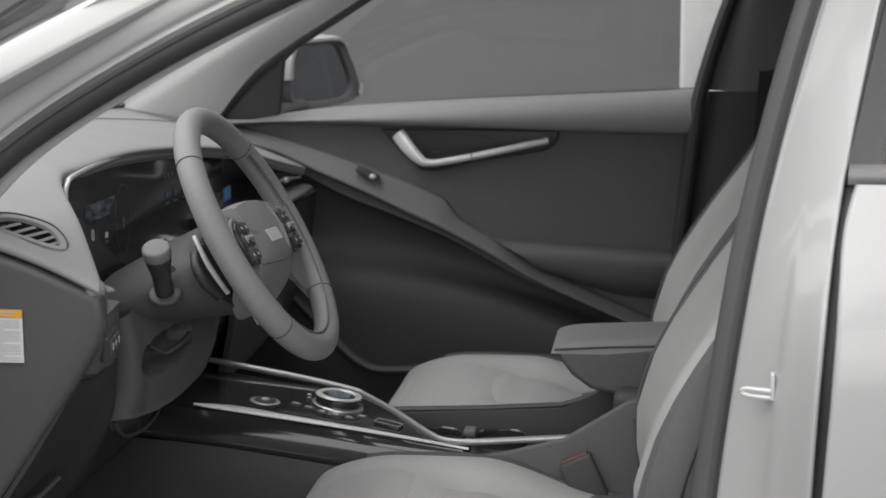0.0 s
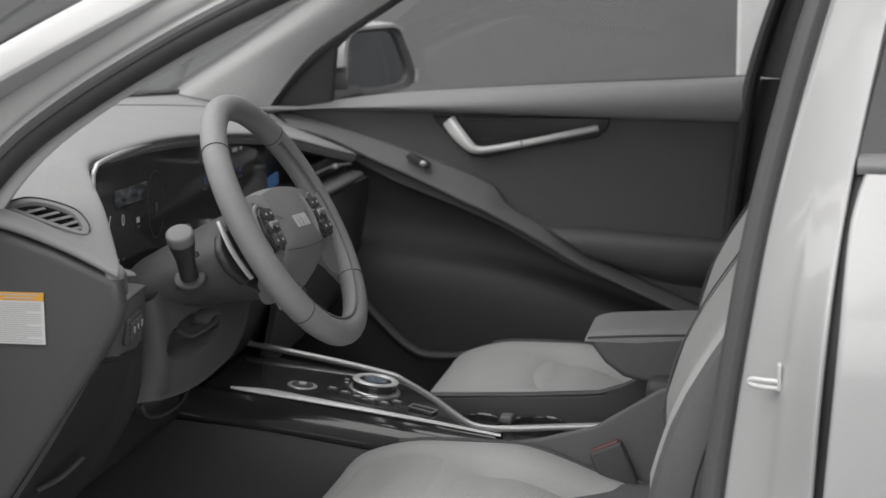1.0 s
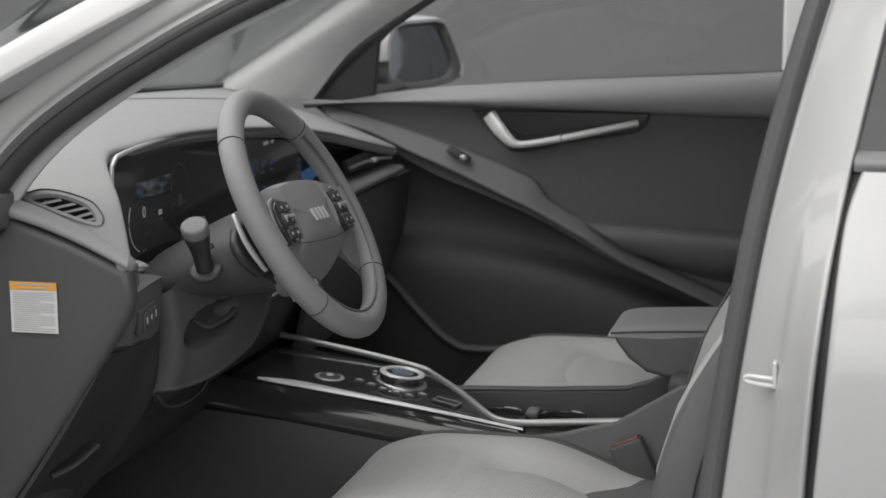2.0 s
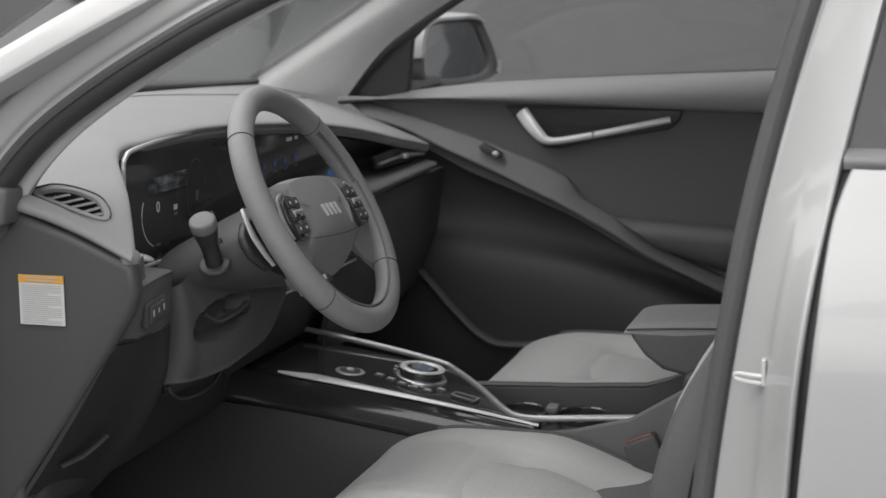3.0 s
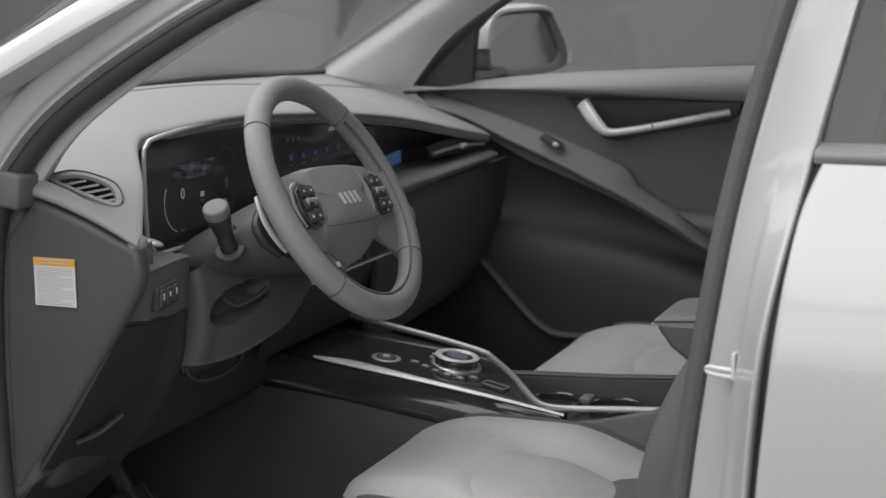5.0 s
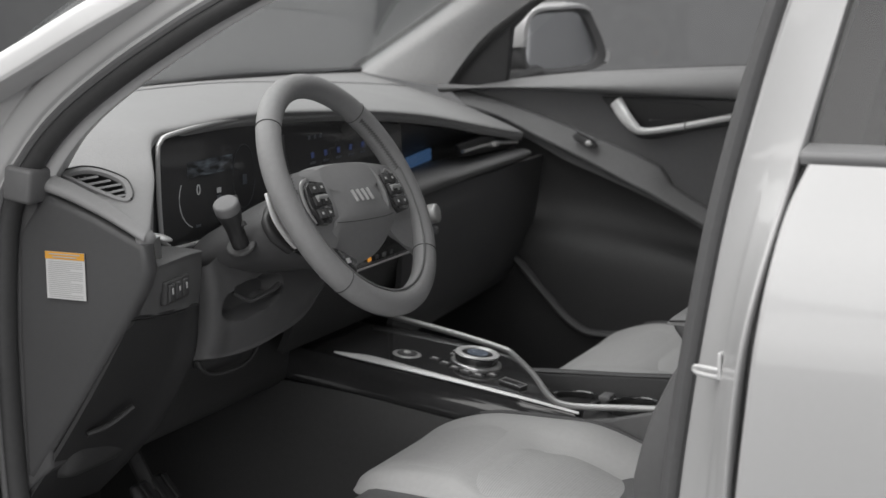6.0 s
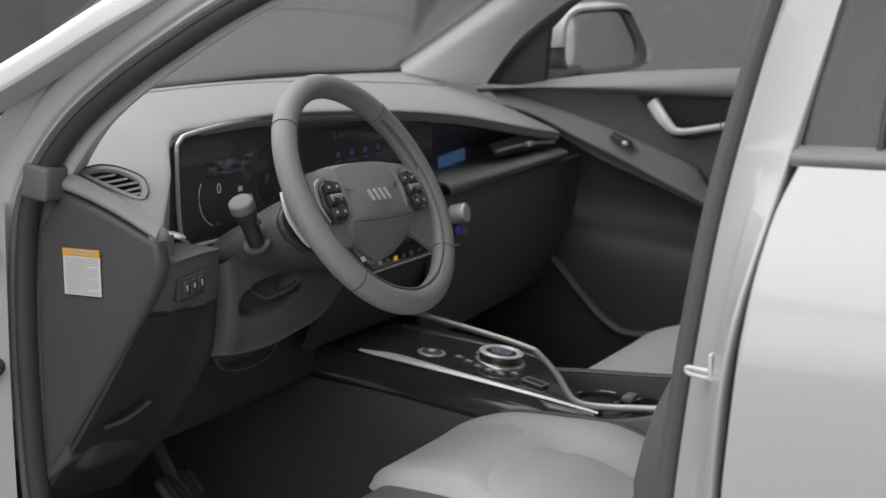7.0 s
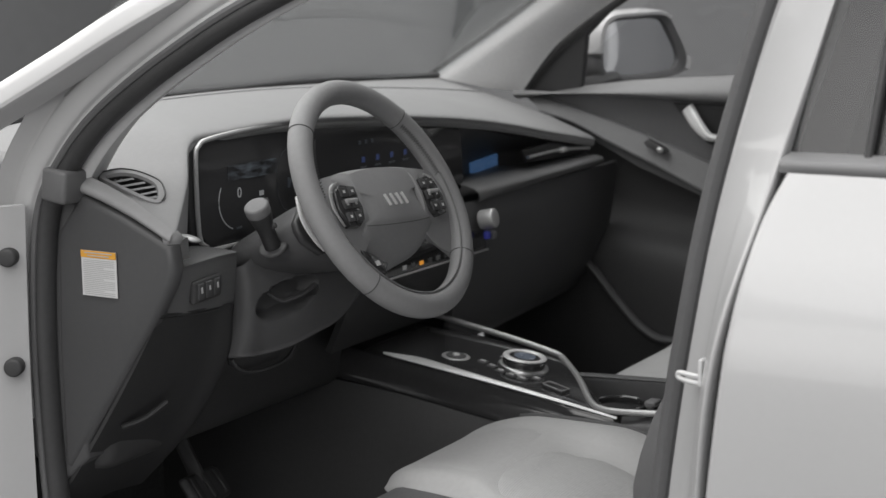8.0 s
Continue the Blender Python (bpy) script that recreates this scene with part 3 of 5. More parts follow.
win = part("door_glass", surf([[(-0.30, 0.772, 1.05), (0.0, 0.775, 1.06), (0.3, 0.775, 1.08), (0.6, 0.772, 1.10)], [(-0.06, 0.73, 1.24), (0.1, 0.74, 1.25), (0.3, 0.74, 1.26), (0.66, 0.735, 1.26)], [(0.16, 0.66, 1.41), (0.3, 0.665, 1.42), (0.5, 0.665, 1.43), (0.72, 0.66, 1.43)]], 5, 5, 0.004), GLASS, fdoor, "clear side window")
win.visible_shadow = False
part("glass_channel", tube([(-0.22, 0.765, 1.052), (-0.06, 0.765, 1.070), (0.2, 0.765, 1.087), (0.60, 0.765, 1.106)], 0.006), RUBBER, fdoor)
part("rear_seal", tube([(0.70, 0.68, 1.40), (0.640, 0.705, 1.275), (0.592, 0.712, 1.12), (0.576, 0.712, 1.02), (0.560, 0.715, 0.88), (0.546, 0.725, 0.74), (0.53, 0.735, 0.55)], 0.014, 0.018, 10, up=(0, 1, 0)), RUBBER, fdoor, "black rubber door seal")

# ---- far mirror ----
mir = thing("side_mirror", (-0.19, 0.86, 1.06), "silver-cased side mirror outside the far window", "mirror")
SHAPE = [(0.04, 1.072), (0.0, 1.12), (0.03, 1.170), (0.14, 1.194), (0.40, 1.199), (0.74, 1.197), (0.88, 1.160), (1.0, 1.105), (0.95, 1.072), (0.70, 1.062), (0.30, 1.060)]


def mirror_ring(scale, off, shift=0.0):
    ring = spline([(s, z, 0) for s, z in SHAPE], 4, True)
    return [Vector((-0.226 + 0.103 * (0.5 + shift + (p.x - 0.5) * scale) + 0.91 * off, 0.82 + 0.23 * (0.5 + shift + (p.x - 0.5) * scale) - 0.41 * off, 1.13 + (p.y - 1.13) * scale)) for p in ring]


part("case", skin([mirror_ring(0.80, -0.012, -0.02), mirror_ring(0.84, 0.000, -0.02), mirror_ring(0.96, 0.004), mirror_ring(1.0, 0.0), mirror_ring(1.04, -0.012), mirror_ring(1.08, -0.045), mirror_ring(1.02, -0.07), mirror_ring(0.85, -0.085), mirror_ring(0.5, -0.10), mirror_ring(0.05, -0.103)], loop_v=True), RUBBER_GREY, mir, "dark plastic mirror case")
part("mirror_glass", skin([mirror_ring(0.83, -0.012, -0.02), mirror_ring(0.82, -0.006, -0.02), mirror_ring(0.5, -0.005, -0.02), mirror_ring(0.02, -0.005, -0.02)], loop_v=True, cap=True), MIRROR, mir, "mirror glass")
hull = [mirror_ring(*a) for a in ((0.93, 0.009), (1.02, 0.010), (1.07, -0.004), (1.11, -0.045), (1.05, -0.075))]
part("case_cap", skin([ring[4:22] for ring in hull]), PAINT, mir, "white painted mirror cap")
part("cap_tip", skin([ring[28:32] for ring in hull[:4]]), PAINT, mir)
part("mirror_foot", tube([(-0.255, 0.765, 1.052), (-0.245, 0.80, 1.058), (-0.21, 0.87, 1.068)], 0.022, 0.014), BLACK, mir)

# ---- far middle pillar and belt ----
pil = thing("far_pillar_trim", (0.68, 0.72, 0.4), "dark and pale grey trim on the far middle pillar", "pillar trim")
part("upper_trim", surf([[(0.60, 0.745, 1.108), (0.64, 0.715, 1.108), (0.78, 0.715, 1.108)], [(0.655, 0.715, 1.275), (0.69, 0.69, 1.275), (0.82, 0.69, 1.275)], [(0.72, 0.66, 1.41), (0.75, 0.64, 1.41), (0.86, 0.64, 1.41)]], 5, 5, 0.01), TRIM, pil, "grey upper pillar cover")
part("lower_trim", surf([[(0.595, 0.75, 1.106), (0.63, 0.718, 1.106), (0.80, 0.718, 1.106)], [(0.575, 0.75, 0.95), (0.61, 0.715, 0.95), (0.80, 0.715, 0.95)], [(0.55, 0.75, 0.70), (0.59, 0.712, 0.70), (0.80, 0.712, 0.70)], [(0.54, 0.75, 0.40), (0.58, 0.71, 0.40), (0.80, 0.71, 0.40)]], 5, 5, 0.01), BLACK, pil, "charcoal lower pillar cover")
belt = thing("seat_belt", (0.70, 0.69, 0.9), "dark webbing seat belt hanging on the far pillar", "seat belt")
part("webbing", surf([[(0.70, 0.672, 1.33), (0.75, 0.672, 1.33)], [(0.695, 0.698, 1.15), (0.745, 0.698, 1.15)], [(0.68, 0.700, 0.90), (0.73, 0.700, 0.90)], [(0.665, 0.700, 0.60), (0.715, 0.700, 0.60)]], 5, 3, 0.002), WEBBING, belt)
part("belt_guide", box((0.72, 0.668, 1.325), (0.075, 0.012, 0.025), 0.005), SILVER, belt, "grey belt guide loop")

# ---- dashboard ----
dash = thing("dashboard", (-0.35, 0, 0.6), "pale grey dashboard with a wide black screen and side vent", "dashboard")
EDGE = [(-0.098, -0.700, 0.972), (-0.150, -0.610, 1.020), (-0.198, -0.538, 1.066), (-0.196, -0.46, 1.074), (-0.192, -0.30, 1.077), (-0.188, -0.10, 1.066), (-0.184, 0.10, 1.049), (-0.180, 0.30, 1.024), (-0.172, 0.50, 0.990), (-0.160, 0.665, 0.962)]
FRONT = [(-0.50, -0.700, 1.066), (-0.525, -0.610, 1.074), (-0.535, -0.538, 1.077), (-0.555, -0.46, 1.079), (-0.59, -0.30, 1.082), (-0.615, -0.10, 1.084), (-0.615, 0.10, 1.084), (-0.59, 0.30, 1.082), (-0.56, 0.50, 1.079), (-0.52, 0.665, 1.075)]
LIFT = [(0.010, 0.012), (0.010, 0.012), (0.013, 0.014), (0.016, 0.014), (0.017, 0.014), (0.018, 0.014), (0.018, 0.014), (0.014, 0.010), (0.008, 0.006), (0.004, 0.0)]
net = [[], [], [], [], [], []]
for (ex, ey, ez), (fx, fy, fz), (l1, l2) in zip(EDGE, FRONT, LIFT):
    net[0].append((ex - 0.005, ey, ez - 0.017))
    net[1].append((ex - 0.000, ey, ez - 0.008))
    net[2].append((ex - 0.012, ey, ez + 0.006))
    net[3].append((lerp(ex, fx, 0.35), ey, lerp(ez, fz, 0.40) + l1))
    net[4].append((lerp(ex, fx, 0.70), fy, lerp(ez, fz, 0.75) + l2))
    net[5].append((fx, fy, fz))
# shadow of the dash fold, drawn as a thin darker line
part("pad_fold_shade", tube([(x, y, z + 0.0005) for x, y, z in net[4][2:10]], 0.0013, None, 6), TRIM, dash)
part("end_flange", surf([
    [(-0.50, -0.696, 1.066), (-0.36, -0.698, 1.058), (-0.242, -0.700, 1.037), (-0.165, -0.701, 1.010), (-0.098, -0.702, 0.974)],
    [(-0.50, -0.714, 1.05), (-0.36, -0.714, 1.044), (-0.245, -0.714, 1.027), (-0.166, -0.714, 1.001), (-0.094, -0.714, 0.966)],
    [(-0.50, -0.712, 1.03), (-0.36, -0.712, 1.028), (-0.248, -0.712, 1.017), (-0.166, -0.712, 0.992), (-0.096, -0.712, 0.960)],
    [(-0.50, -0.690, 1.02), (-0.36, -0.690, 1.02), (-0.248, -0.690, 1.012), (-0.166, -0.690, 0.987), (-0.10, -0.690, 0.956)]], 4, 6), PAD, dash)
part("pad_return", surf([
    [(-0.096, -0.702, 0.972), (-0.152, -0.610, 1.014), (-0.200, -0.540, 1.062)],
    [(-0.096, -0.700, 0.962), (-0.150, -0.612, 0.985), (-0.202, -0.542, 1.000)],
    [(-0.100, -0.695, 0.956), (-0.150, -0.615, 0.955), (-0.206, -0.545, 0.930)]], 5, 5), PAD, dash)

# side air vent, let into the sloping left shoulder
VENT_IN = [(-0.2309, -0.6727, 1.0312), (-0.2257, -0.6587, 1.0339), (-0.2160, -0.6486, 1.0339), (-0.2019, -0.6425, 1.0309), (-0.1828, -0.6415, 1.0245), (-0.1712, -0.6455, 1.0191), (-0.1596, -0.6569, 1.0113), (-0.1550, -0.6666, 1.0064), (-0.1641, -0.6699, 1.0085), (-0.1856, -0.6718, 1.0155), (-0.2078, -0.6727, 1.0230)]
VENT_OUT = [(-0.2418, -0.6760, 1.0339), (-0.2339, -0.6516, 1.0392), (-0.2204, -0.6397, 1.0383), (-0.2028, -0.6338, 1.0341), (-0.1808, -0.6320, 1.0270), (-0.1669, -0.6370, 1.0204), (-0.1517, -0.6516, 1.0102), (-0.1467, -0.6669, 1.0034), (-0.1576, -0.6749, 1.0046), (-0.1834, -0.6775, 1.0128), (-0.2106, -0.6782, 1.0222)]
VENT_UP = Vector((0.317, -0.297, 0.900)).normalized()


def vent_loop(outline, lift):
    return [p + VENT_UP * lift for p in spline(outline, 4, True)]


def inside(p, outline):
    odd = False
    for (ax, ay, _), (bx, by, _) in zip(outline, outline[1:] + outline[:1]):
        if (ay > p.y) != (by > p.y) and p.x < ax + (bx - ax) * (p.y - ay) / (by - ay):
            odd = not odd
    return odd


bm = surf(net, 18, 16)
hole = [lerp(a, b, 0.45) for a, b in zip(vent_loop(VENT_OUT, 0), vent_loop(VENT_IN, 0))]
bmesh.ops.delete(bm, geom=[f for f in bm.faces if inside(f.calc_center_median(), hole)], context="FACES")
part("top_pad", bm, PAD, dash, "pale grey soft dash top")
vent = part("air_vent", skin([vent_loop(VENT_OUT, -0.022), vent_loop(VENT_OUT, -0.024)], loop_v=True, cap=True), JET, dash, "dark side air vent")
part("vent_frame", skin([vent_loop(VENT_OUT, -0.012), vent_loop(VENT_OUT, -0.002), vent_loop(VENT_OUT, 0.0), [lerp(a, b, 0.85) + VENT_UP * 0.0005 for a, b in zip(vent_loop(VENT_OUT, 0.0), vent_loop(VENT_IN, 0.0))], vent_loop(VENT_IN, -0.002), vent_loop(VENT_IN, -0.004)], loop_v=True), PAD, vent, "grey frame flush with the dash")
for a, b in zip([(-0.2209, -0.6717, 1.0279), (-0.2063, -0.6714, 1.0229), (-0.1929, -0.6705, 1.0185), (-0.1775, -0.6693, 1.0134), (-0.1654, -0.6680, 1.0096)],
                [(-0.2064, -0.6481, 1.0306), (-0.1903, -0.6450, 1.0260), (-0.1759, -0.6433, 1.0215), (-0.1664, -0.6490, 1.0163), (-0.1590, -0.6579, 1.0107)]):
    a, b = Vector(a) - VENT_UP * 0.003, Vector(b) - VENT_UP * 0.003
    part("louvre", tube([a, (a + b) / 2, b], 0.0040, 0.0008, 8, smooth=3, up=VENT_UP + Vector((-0.3, 0, 0.0))), TRIM, vent)


part("vent_throat", skin([vent_loop(VENT_IN, -0.004), vent_loop(VENT_IN, -0.023)], loop_v=True), JET, vent)
part("vent_groove", tube(vent_loop(VENT_OUT, 0.0004)[0:28], 0.0011, None, 6, smooth=1), RUBBER, vent)
endcap = part("end_panel", slab([(-0.243, 1.014), (-0.170, 0.990), (-0.094, 0.957), (-0.090, 0.926), (-0.096, 0.905), (-0.127, 0.854), (-0.195, 0.757), (-0.278, 0.640), (-0.292, 0.645), (-0.292, 0.825), (-0.285, 0.96)], "y", -0.714, -0.688, 0.016, 5), END, dash, "grey end panel")
label = part("warning_label", box((-0.2105, -0.7165, 0.9125), (0.0585, 0.001, 0.0590), 0), PAPER, endcap, "white and orange printed warning label")
part("label_band", box((-0.2105, -0.7172, 0.9375), (0.0585, 0.001, 0.0090), 0), ORANGE, label)
for k in range(19):
    w = 0.052 if k % 6 != 4 else 0.034
    part("print_bar", box((-0.2105 - (0.052 - w) / 2, -0.7172, 0.9298 - k * 0.00245), (w, 0.0006, 0.0009), 0), INK, label)
for k in range(2):
    part("print_bar", box((-0.2105, -0.7179, 0.9393 - k * 0.0036), (0.046 - 0.01 * k, 0.0006, 0.0014), 0), INK, label)
part("end_recess", slab([(-0.250, 1.05), (-0.250, 0.66), (-0.32, 0.60), (-0.32, 1.05)], "y", -0.712, -0.66, 0.006), DARK, dash)
part("end_block", box((-0.258, -0.722, 1.026), (0.042, 0.044, 0.044), 0.006, pose(0, 0, 0, 0, 8, 0)), SHELF, dash, "grey corner block")

part("pad_corner", ball((-0.104, -0.697, 0.962), (0.011, 0.015, 0.012)), PAD, dash)
part("cowl_strip", tube([(x + 0.002, y, z + 0.004) for x, y, z in FRONT[1:]], 0.008, 0.0055, 8), JET, dash, "black windscreen base strip")

# wide screen
SCREEN_EDGE = [(-0.512, 0.922), (-0.528, 0.940), (-0.530, 1.038), (-0.522, 1.057), (-0.500, 1.064), (-0.40, 1.070), (-0.28, 1.071), (-0.10, 1.061), (0.10, 1.043), (0.185, 1.028), (0.198, 1.017), (0.205, 0.930), (0.195, 0.914), (-0.20, 0.914), (-0.495, 0.915)]
panel = part("display", slab(SCREEN_EDGE, "x", -0.212, -0.197, 0.002), SCREEN, dash, "wide black glass display")
part("bezel", tube([(-0.1945, y * 1.008, 0.988 + (z - 0.988) * 1.035) for y, z in SCREEN_EDGE[13:] + SCREEN_EDGE[:8]], 0.0036, 0.0033, 8, up=(1, 0, 0), smooth=3), SILVER, panel, "thin silver display bezel")
part("bezel_back", slab([(y * 1.02 - 0.002, 0.984 + (z - 0.988) * 1.06) for y, z in SCREEN_EDGE], "x", -0.240, -0.202, 0.003), BLACK, panel)


def lit(name, y, z, w, h, mat, off=0.0):
    return part(name, box((-0.1963 + off, y, z), (0.0008, w, h), 0), mat, panel)


lit("map_band", -0.405, 1.014, 0.115, 0.022, GLOW_MAP)
part("gauge_arc", tube([(-0.196, -0.440 + 0.045 * math.cos(a), 0.975 + 0.042 * math.sin(a)) for a in np.linspace(radians(150), radians(250), 9)], 0.0007, None, 6, smooth=1), GLOW_WHITE, panel)
part("gauge_ring", tube([(-0.196, -0.318 + 0.030 * math.cos(a), 0.990 + 0.046 * math.sin(a)) for a in np.linspace(0, math.tau, 33)[:-1]], 0.0003, None, 6, closed=True, smooth=1), GLOW_GREY, panel)
lit("car_glyph", -0.316, 0.985, 0.010, 0.014, GLOW_GREY)
lit("gear_glyph", -0.385, 0.978, 0.010, 0.007, GLOW_WHITE)
lit("gear_glyph", -0.385, 0.969, 0.012, 0.004, GLOW_GREY)
lit("trip_bar", -0.44, 0.935, 0.012, 0.003, GLOW_GREY)
letters = bpy.data.curves.new("zero", "FONT")
letters.body, letters.size, letters.extrude, letters.align_x, letters.align_y = "0", 0.021, 0.0003, "CENTER", "CENTER"
ghost = bpy.data.objects.new("zero", letters)
zero_mesh = bpy.data.meshes.new_from_object(ghost)
zero_mesh.materials.clear()
zero_mesh.materials.append(GLOW_WHITE)
bpy.data.objects.remove(ghost)
digit = new("speed_digit", zero_mesh)
digit.parent = panel
digit.matrix_local = Matrix.Translation(Vector((-0.1962, -0.437, 0.984)) - BASE[dash.name]) @ Matrix(((0, 0, 1, 0), (1, 0, 0, 0), (0, 1, 0, 0), (0, 0, 0, 1)))
for k in range(5):
    y = -0.115 + k * 0.042
    lit("menu_icon", y, 0.998, 0.009, 0.009, GLOW_ICON)
    lit("menu_caption", y, 0.986, 0.018, 0.003, GLOW_GREY)
for k in range(3):
    lit("status_mark", -0.125 + k * 0.018, 1.026, 0.007, 0.006, GLOW_GREY)
lit("clock_bar", 0.03, 1.030, 0.022, 0.006, GLOW_WHITE)
lit("clock_bar", 0.06, 1.030, 0.012, 0.005, GLOW_WHITE)
lit("menu_icon", 0.02, 0.958, 0.010, 0.009, GLOW_ICON)

# far side of the fascia
part("fascia_trim", surf([
    [(-0.198, 0.14, 1.030), (-0.206, 0.30, 1.006), (-0.200, 0.44, 0.982), (-0.174, 0.672, 0.950)],
    [(-0.204, 0.16, 0.975), (-0.246, 0.30, 0.965), (-0.243, 0.44, 0.955), (-0.186, 0.672, 0.938)],
    [(-0.198, 0.19, 0.915), (-0.242, 0.30, 0.920), (-0.240, 0.44, 0.922), (-0.174, 0.672, 0.925)]], 5, 6, 0.012), BLACK, dash, "black fascia trim")
part("fascia_ledge", surf([
    [(-0.205, 0.19, 0.925), (-0.250, 0.38, 0.928), (-0.168, 0.68, 0.928)],
    [(-0.165, 0.19, 0.915), (-0.160, 0.40, 0.920), (-0.150, 0.68, 0.924)],
    [(-0.163, 0.20, 0.895), (-0.160, 0.40, 0.903), (-0.150, 0.68, 0.914)],
    [(-0.190, 0.20, 0.885), (-0.185, 0.40, 0.893), (-0.170, 0.68, 0.905)]], 5, 6), TRIM, dash, "grey ledge below the fascia")
# the display's blue reflection in the fascia, given as a glowing box
part("display_reflection", box((-0.242, 0.360, 0.939), (0.006, 0.100, 0.022), 0.002, pose(0, 0, 0, 4, 0, 0)), GLOW_BLUE, dash, "small blue display reflection, made as a glowing panel")
vent_r = part("far_vent", slab([(0.40, 0.962), (0.52, 0.968), (0.655, 0.952), (0.668, 0.940), (0.655, 0.932), (0.42, 0.938)], "x", -0.190, -0.180, 0.003), JET, dash, "slim black air vent")
part("vent_blade", tube([(-0.176, 0.41, 0.949), (-0.172, 0.53, 0.951), (-0.168, 0.655, 0.943)], 0.004, 0.003), CHROME, vent_r, "chrome vent blade")
part("vent_tab", box((-0.170, 0.545, 0.950), (0.012, 0.022, 0.009), 0.002), SILVER, vent_r)
part("glovebox", surf([
    [(-0.172, 0.12, 0.895), (-0.168, 0.40, 0.897), (-0.160, 0.775, 0.905)],
    [(-0.162, 0.12, 0.850), (-0.158, 0.40, 0.850), (-0.165, 0.775, 0.860)],
    [(-0.166, 0.12, 0.740), (-0.165, 0.40, 0.740), (-0.185, 0.775, 0.75)],
    [(-0.215, 0.12, 0.640), (-0.215, 0.40, 0.640), (-0.235, 0.775, 0.65)],
    [(-0.40, 0.12, 0.56), (-0.40, 0.40, 0.56), (-0.40, 0.775, 0.56)]], 6, 6, 0.01), DARK, dash, "charcoal glovebox")
part("lower_fascia", surf([
    [(-0.196, -0.20, 0.912), (-0.196, 0.0, 0.912), (-0.196, 0.20, 0.900)],
    [(-0.185, -0.20, 0.870), (-0.185, 0.0, 0.870), (-0.180, 0.20, 0.870)],
    [(-0.160, -0.20, 0.830), (-0.160, 0.0, 0.830), (-0.160, 0.20, 0.830)],
    [(-0.165, -0.20, 0.800), (-0.165, 0.0, 0.800), (-0.165, 0.20, 0.800)],
    [(-0.210, -0.20, 0.70), (-0.210, 0.0, 0.70), (-0.210, 0.20, 0.70)]], 5, 5, 0.01), BLACK, dash, "black centre stack")
bar = part("control_bar", box((-0.160, 0.03, 0.830), (0.012, 0.36, 0.040), 0.004), GLOSS, dash, "glossy black control bar")
part("bar_line", box((-0.152, 0.03, 0.809), (0.004, 0.36, 0.003), 0.001), SILVER, bar)
for k in range(6):
    part("touch_key", box((-0.1535, -0.066 + 0.0265 * k, 0.820), (0.002, 0.011, 0.007), 0.0008), (PAPER, TRIM, GLOW_AMBER, DARK, TRIM, DARK)[k], bar)
part("volume_knob", drum((-0.140, 0.190, 0.866), 0.017, 0.030, (1, 0.1, 0.2), 0.004), SILVER, bar, "satin silver volume knob")
part("knob_lamp", box((-0.140, 0.186, 0.838), (0.01, 0.012, 0.014), 0.003), GLOW_DEEP, bar, "small blue lamp")
part("knob_key", box((-0.138, 0.203, 0.836), (0.012, 0.014, 0.014), 0.004), TRIM, bar)

# driver's lower fascia
part("side_bracket", surf([[(-0.098, -0.690, 0.960), (-0.10, -0.672, 0.962)], [(-0.096, -0.690, 0.935), (-0.10, -0.670, 0.935)]], 3, 3, 0.006), CHROME, dash, "chrome corner bracket")
part("bracket_tip", ball((-0.112, -0.655, 0.957), (0.016, 0.012, 0.004), pose(0, 0, 0, 0, 15, 20)), SATIN, dash)
part("switch_ledge", surf([
    [(-0.200, -0.706, 0.924), (-0.205, -0.64, 0.924), (-0.205, -0.58, 0.924), (-0.205, -0.528, 0.922)],
    [(-0.106, -0.708, 0.926), (-0.118, -0.65, 0.925), (-0.130, -0.58, 0.924), (-0.140, -0.530, 0.920)],
    [(-0.099, -0.706, 0.918), (-0.111, -0.65, 0.917), (-0.123, -0.58, 0.915), (-0.134, -0.530, 0.912)],
    [(-0.106, -0.706, 0.890), (-0.113, -0.65, 0.888), (-0.125, -0.58, 0.886), (-0.136, -0.530, 0.884)],
    [(-0.126, -0.704, 0.862), (-0.120, -0.65, 0.858), (-0.129, -0.58, 0.852), (-0.140, -0.530, 0.848)]], 5, 5, 0.006), SHELF, dash, "grey switch shelf")
swp = part("switch_panel", box((-0.1165, -0.620, 0.885), (0.010, 0.074, 0.030), 0.004, pose(0, 0, 0, 0, 3, 10)), BLACK, dash, "black switch panel")
for k in range(3):
    part("switch", box((-0.1085 - 0.0036 * k, -0.641 + 0.0210 * k, 0.885), (0.006, 0.016, 0.022), 0.002, pose(0, 0, 0, 0, 3, 10)), DARK, swp)
    part("switch_mark", box((-0.1050 - 0.0036 * k, -0.641 + 0.0210 * k, 0.887), (0.001, 0.0035, 0.008 - 0.002 * (k % 2)), 0.0003, pose(0, 0, 0, 14, 3, 10)), PAPER, swp)
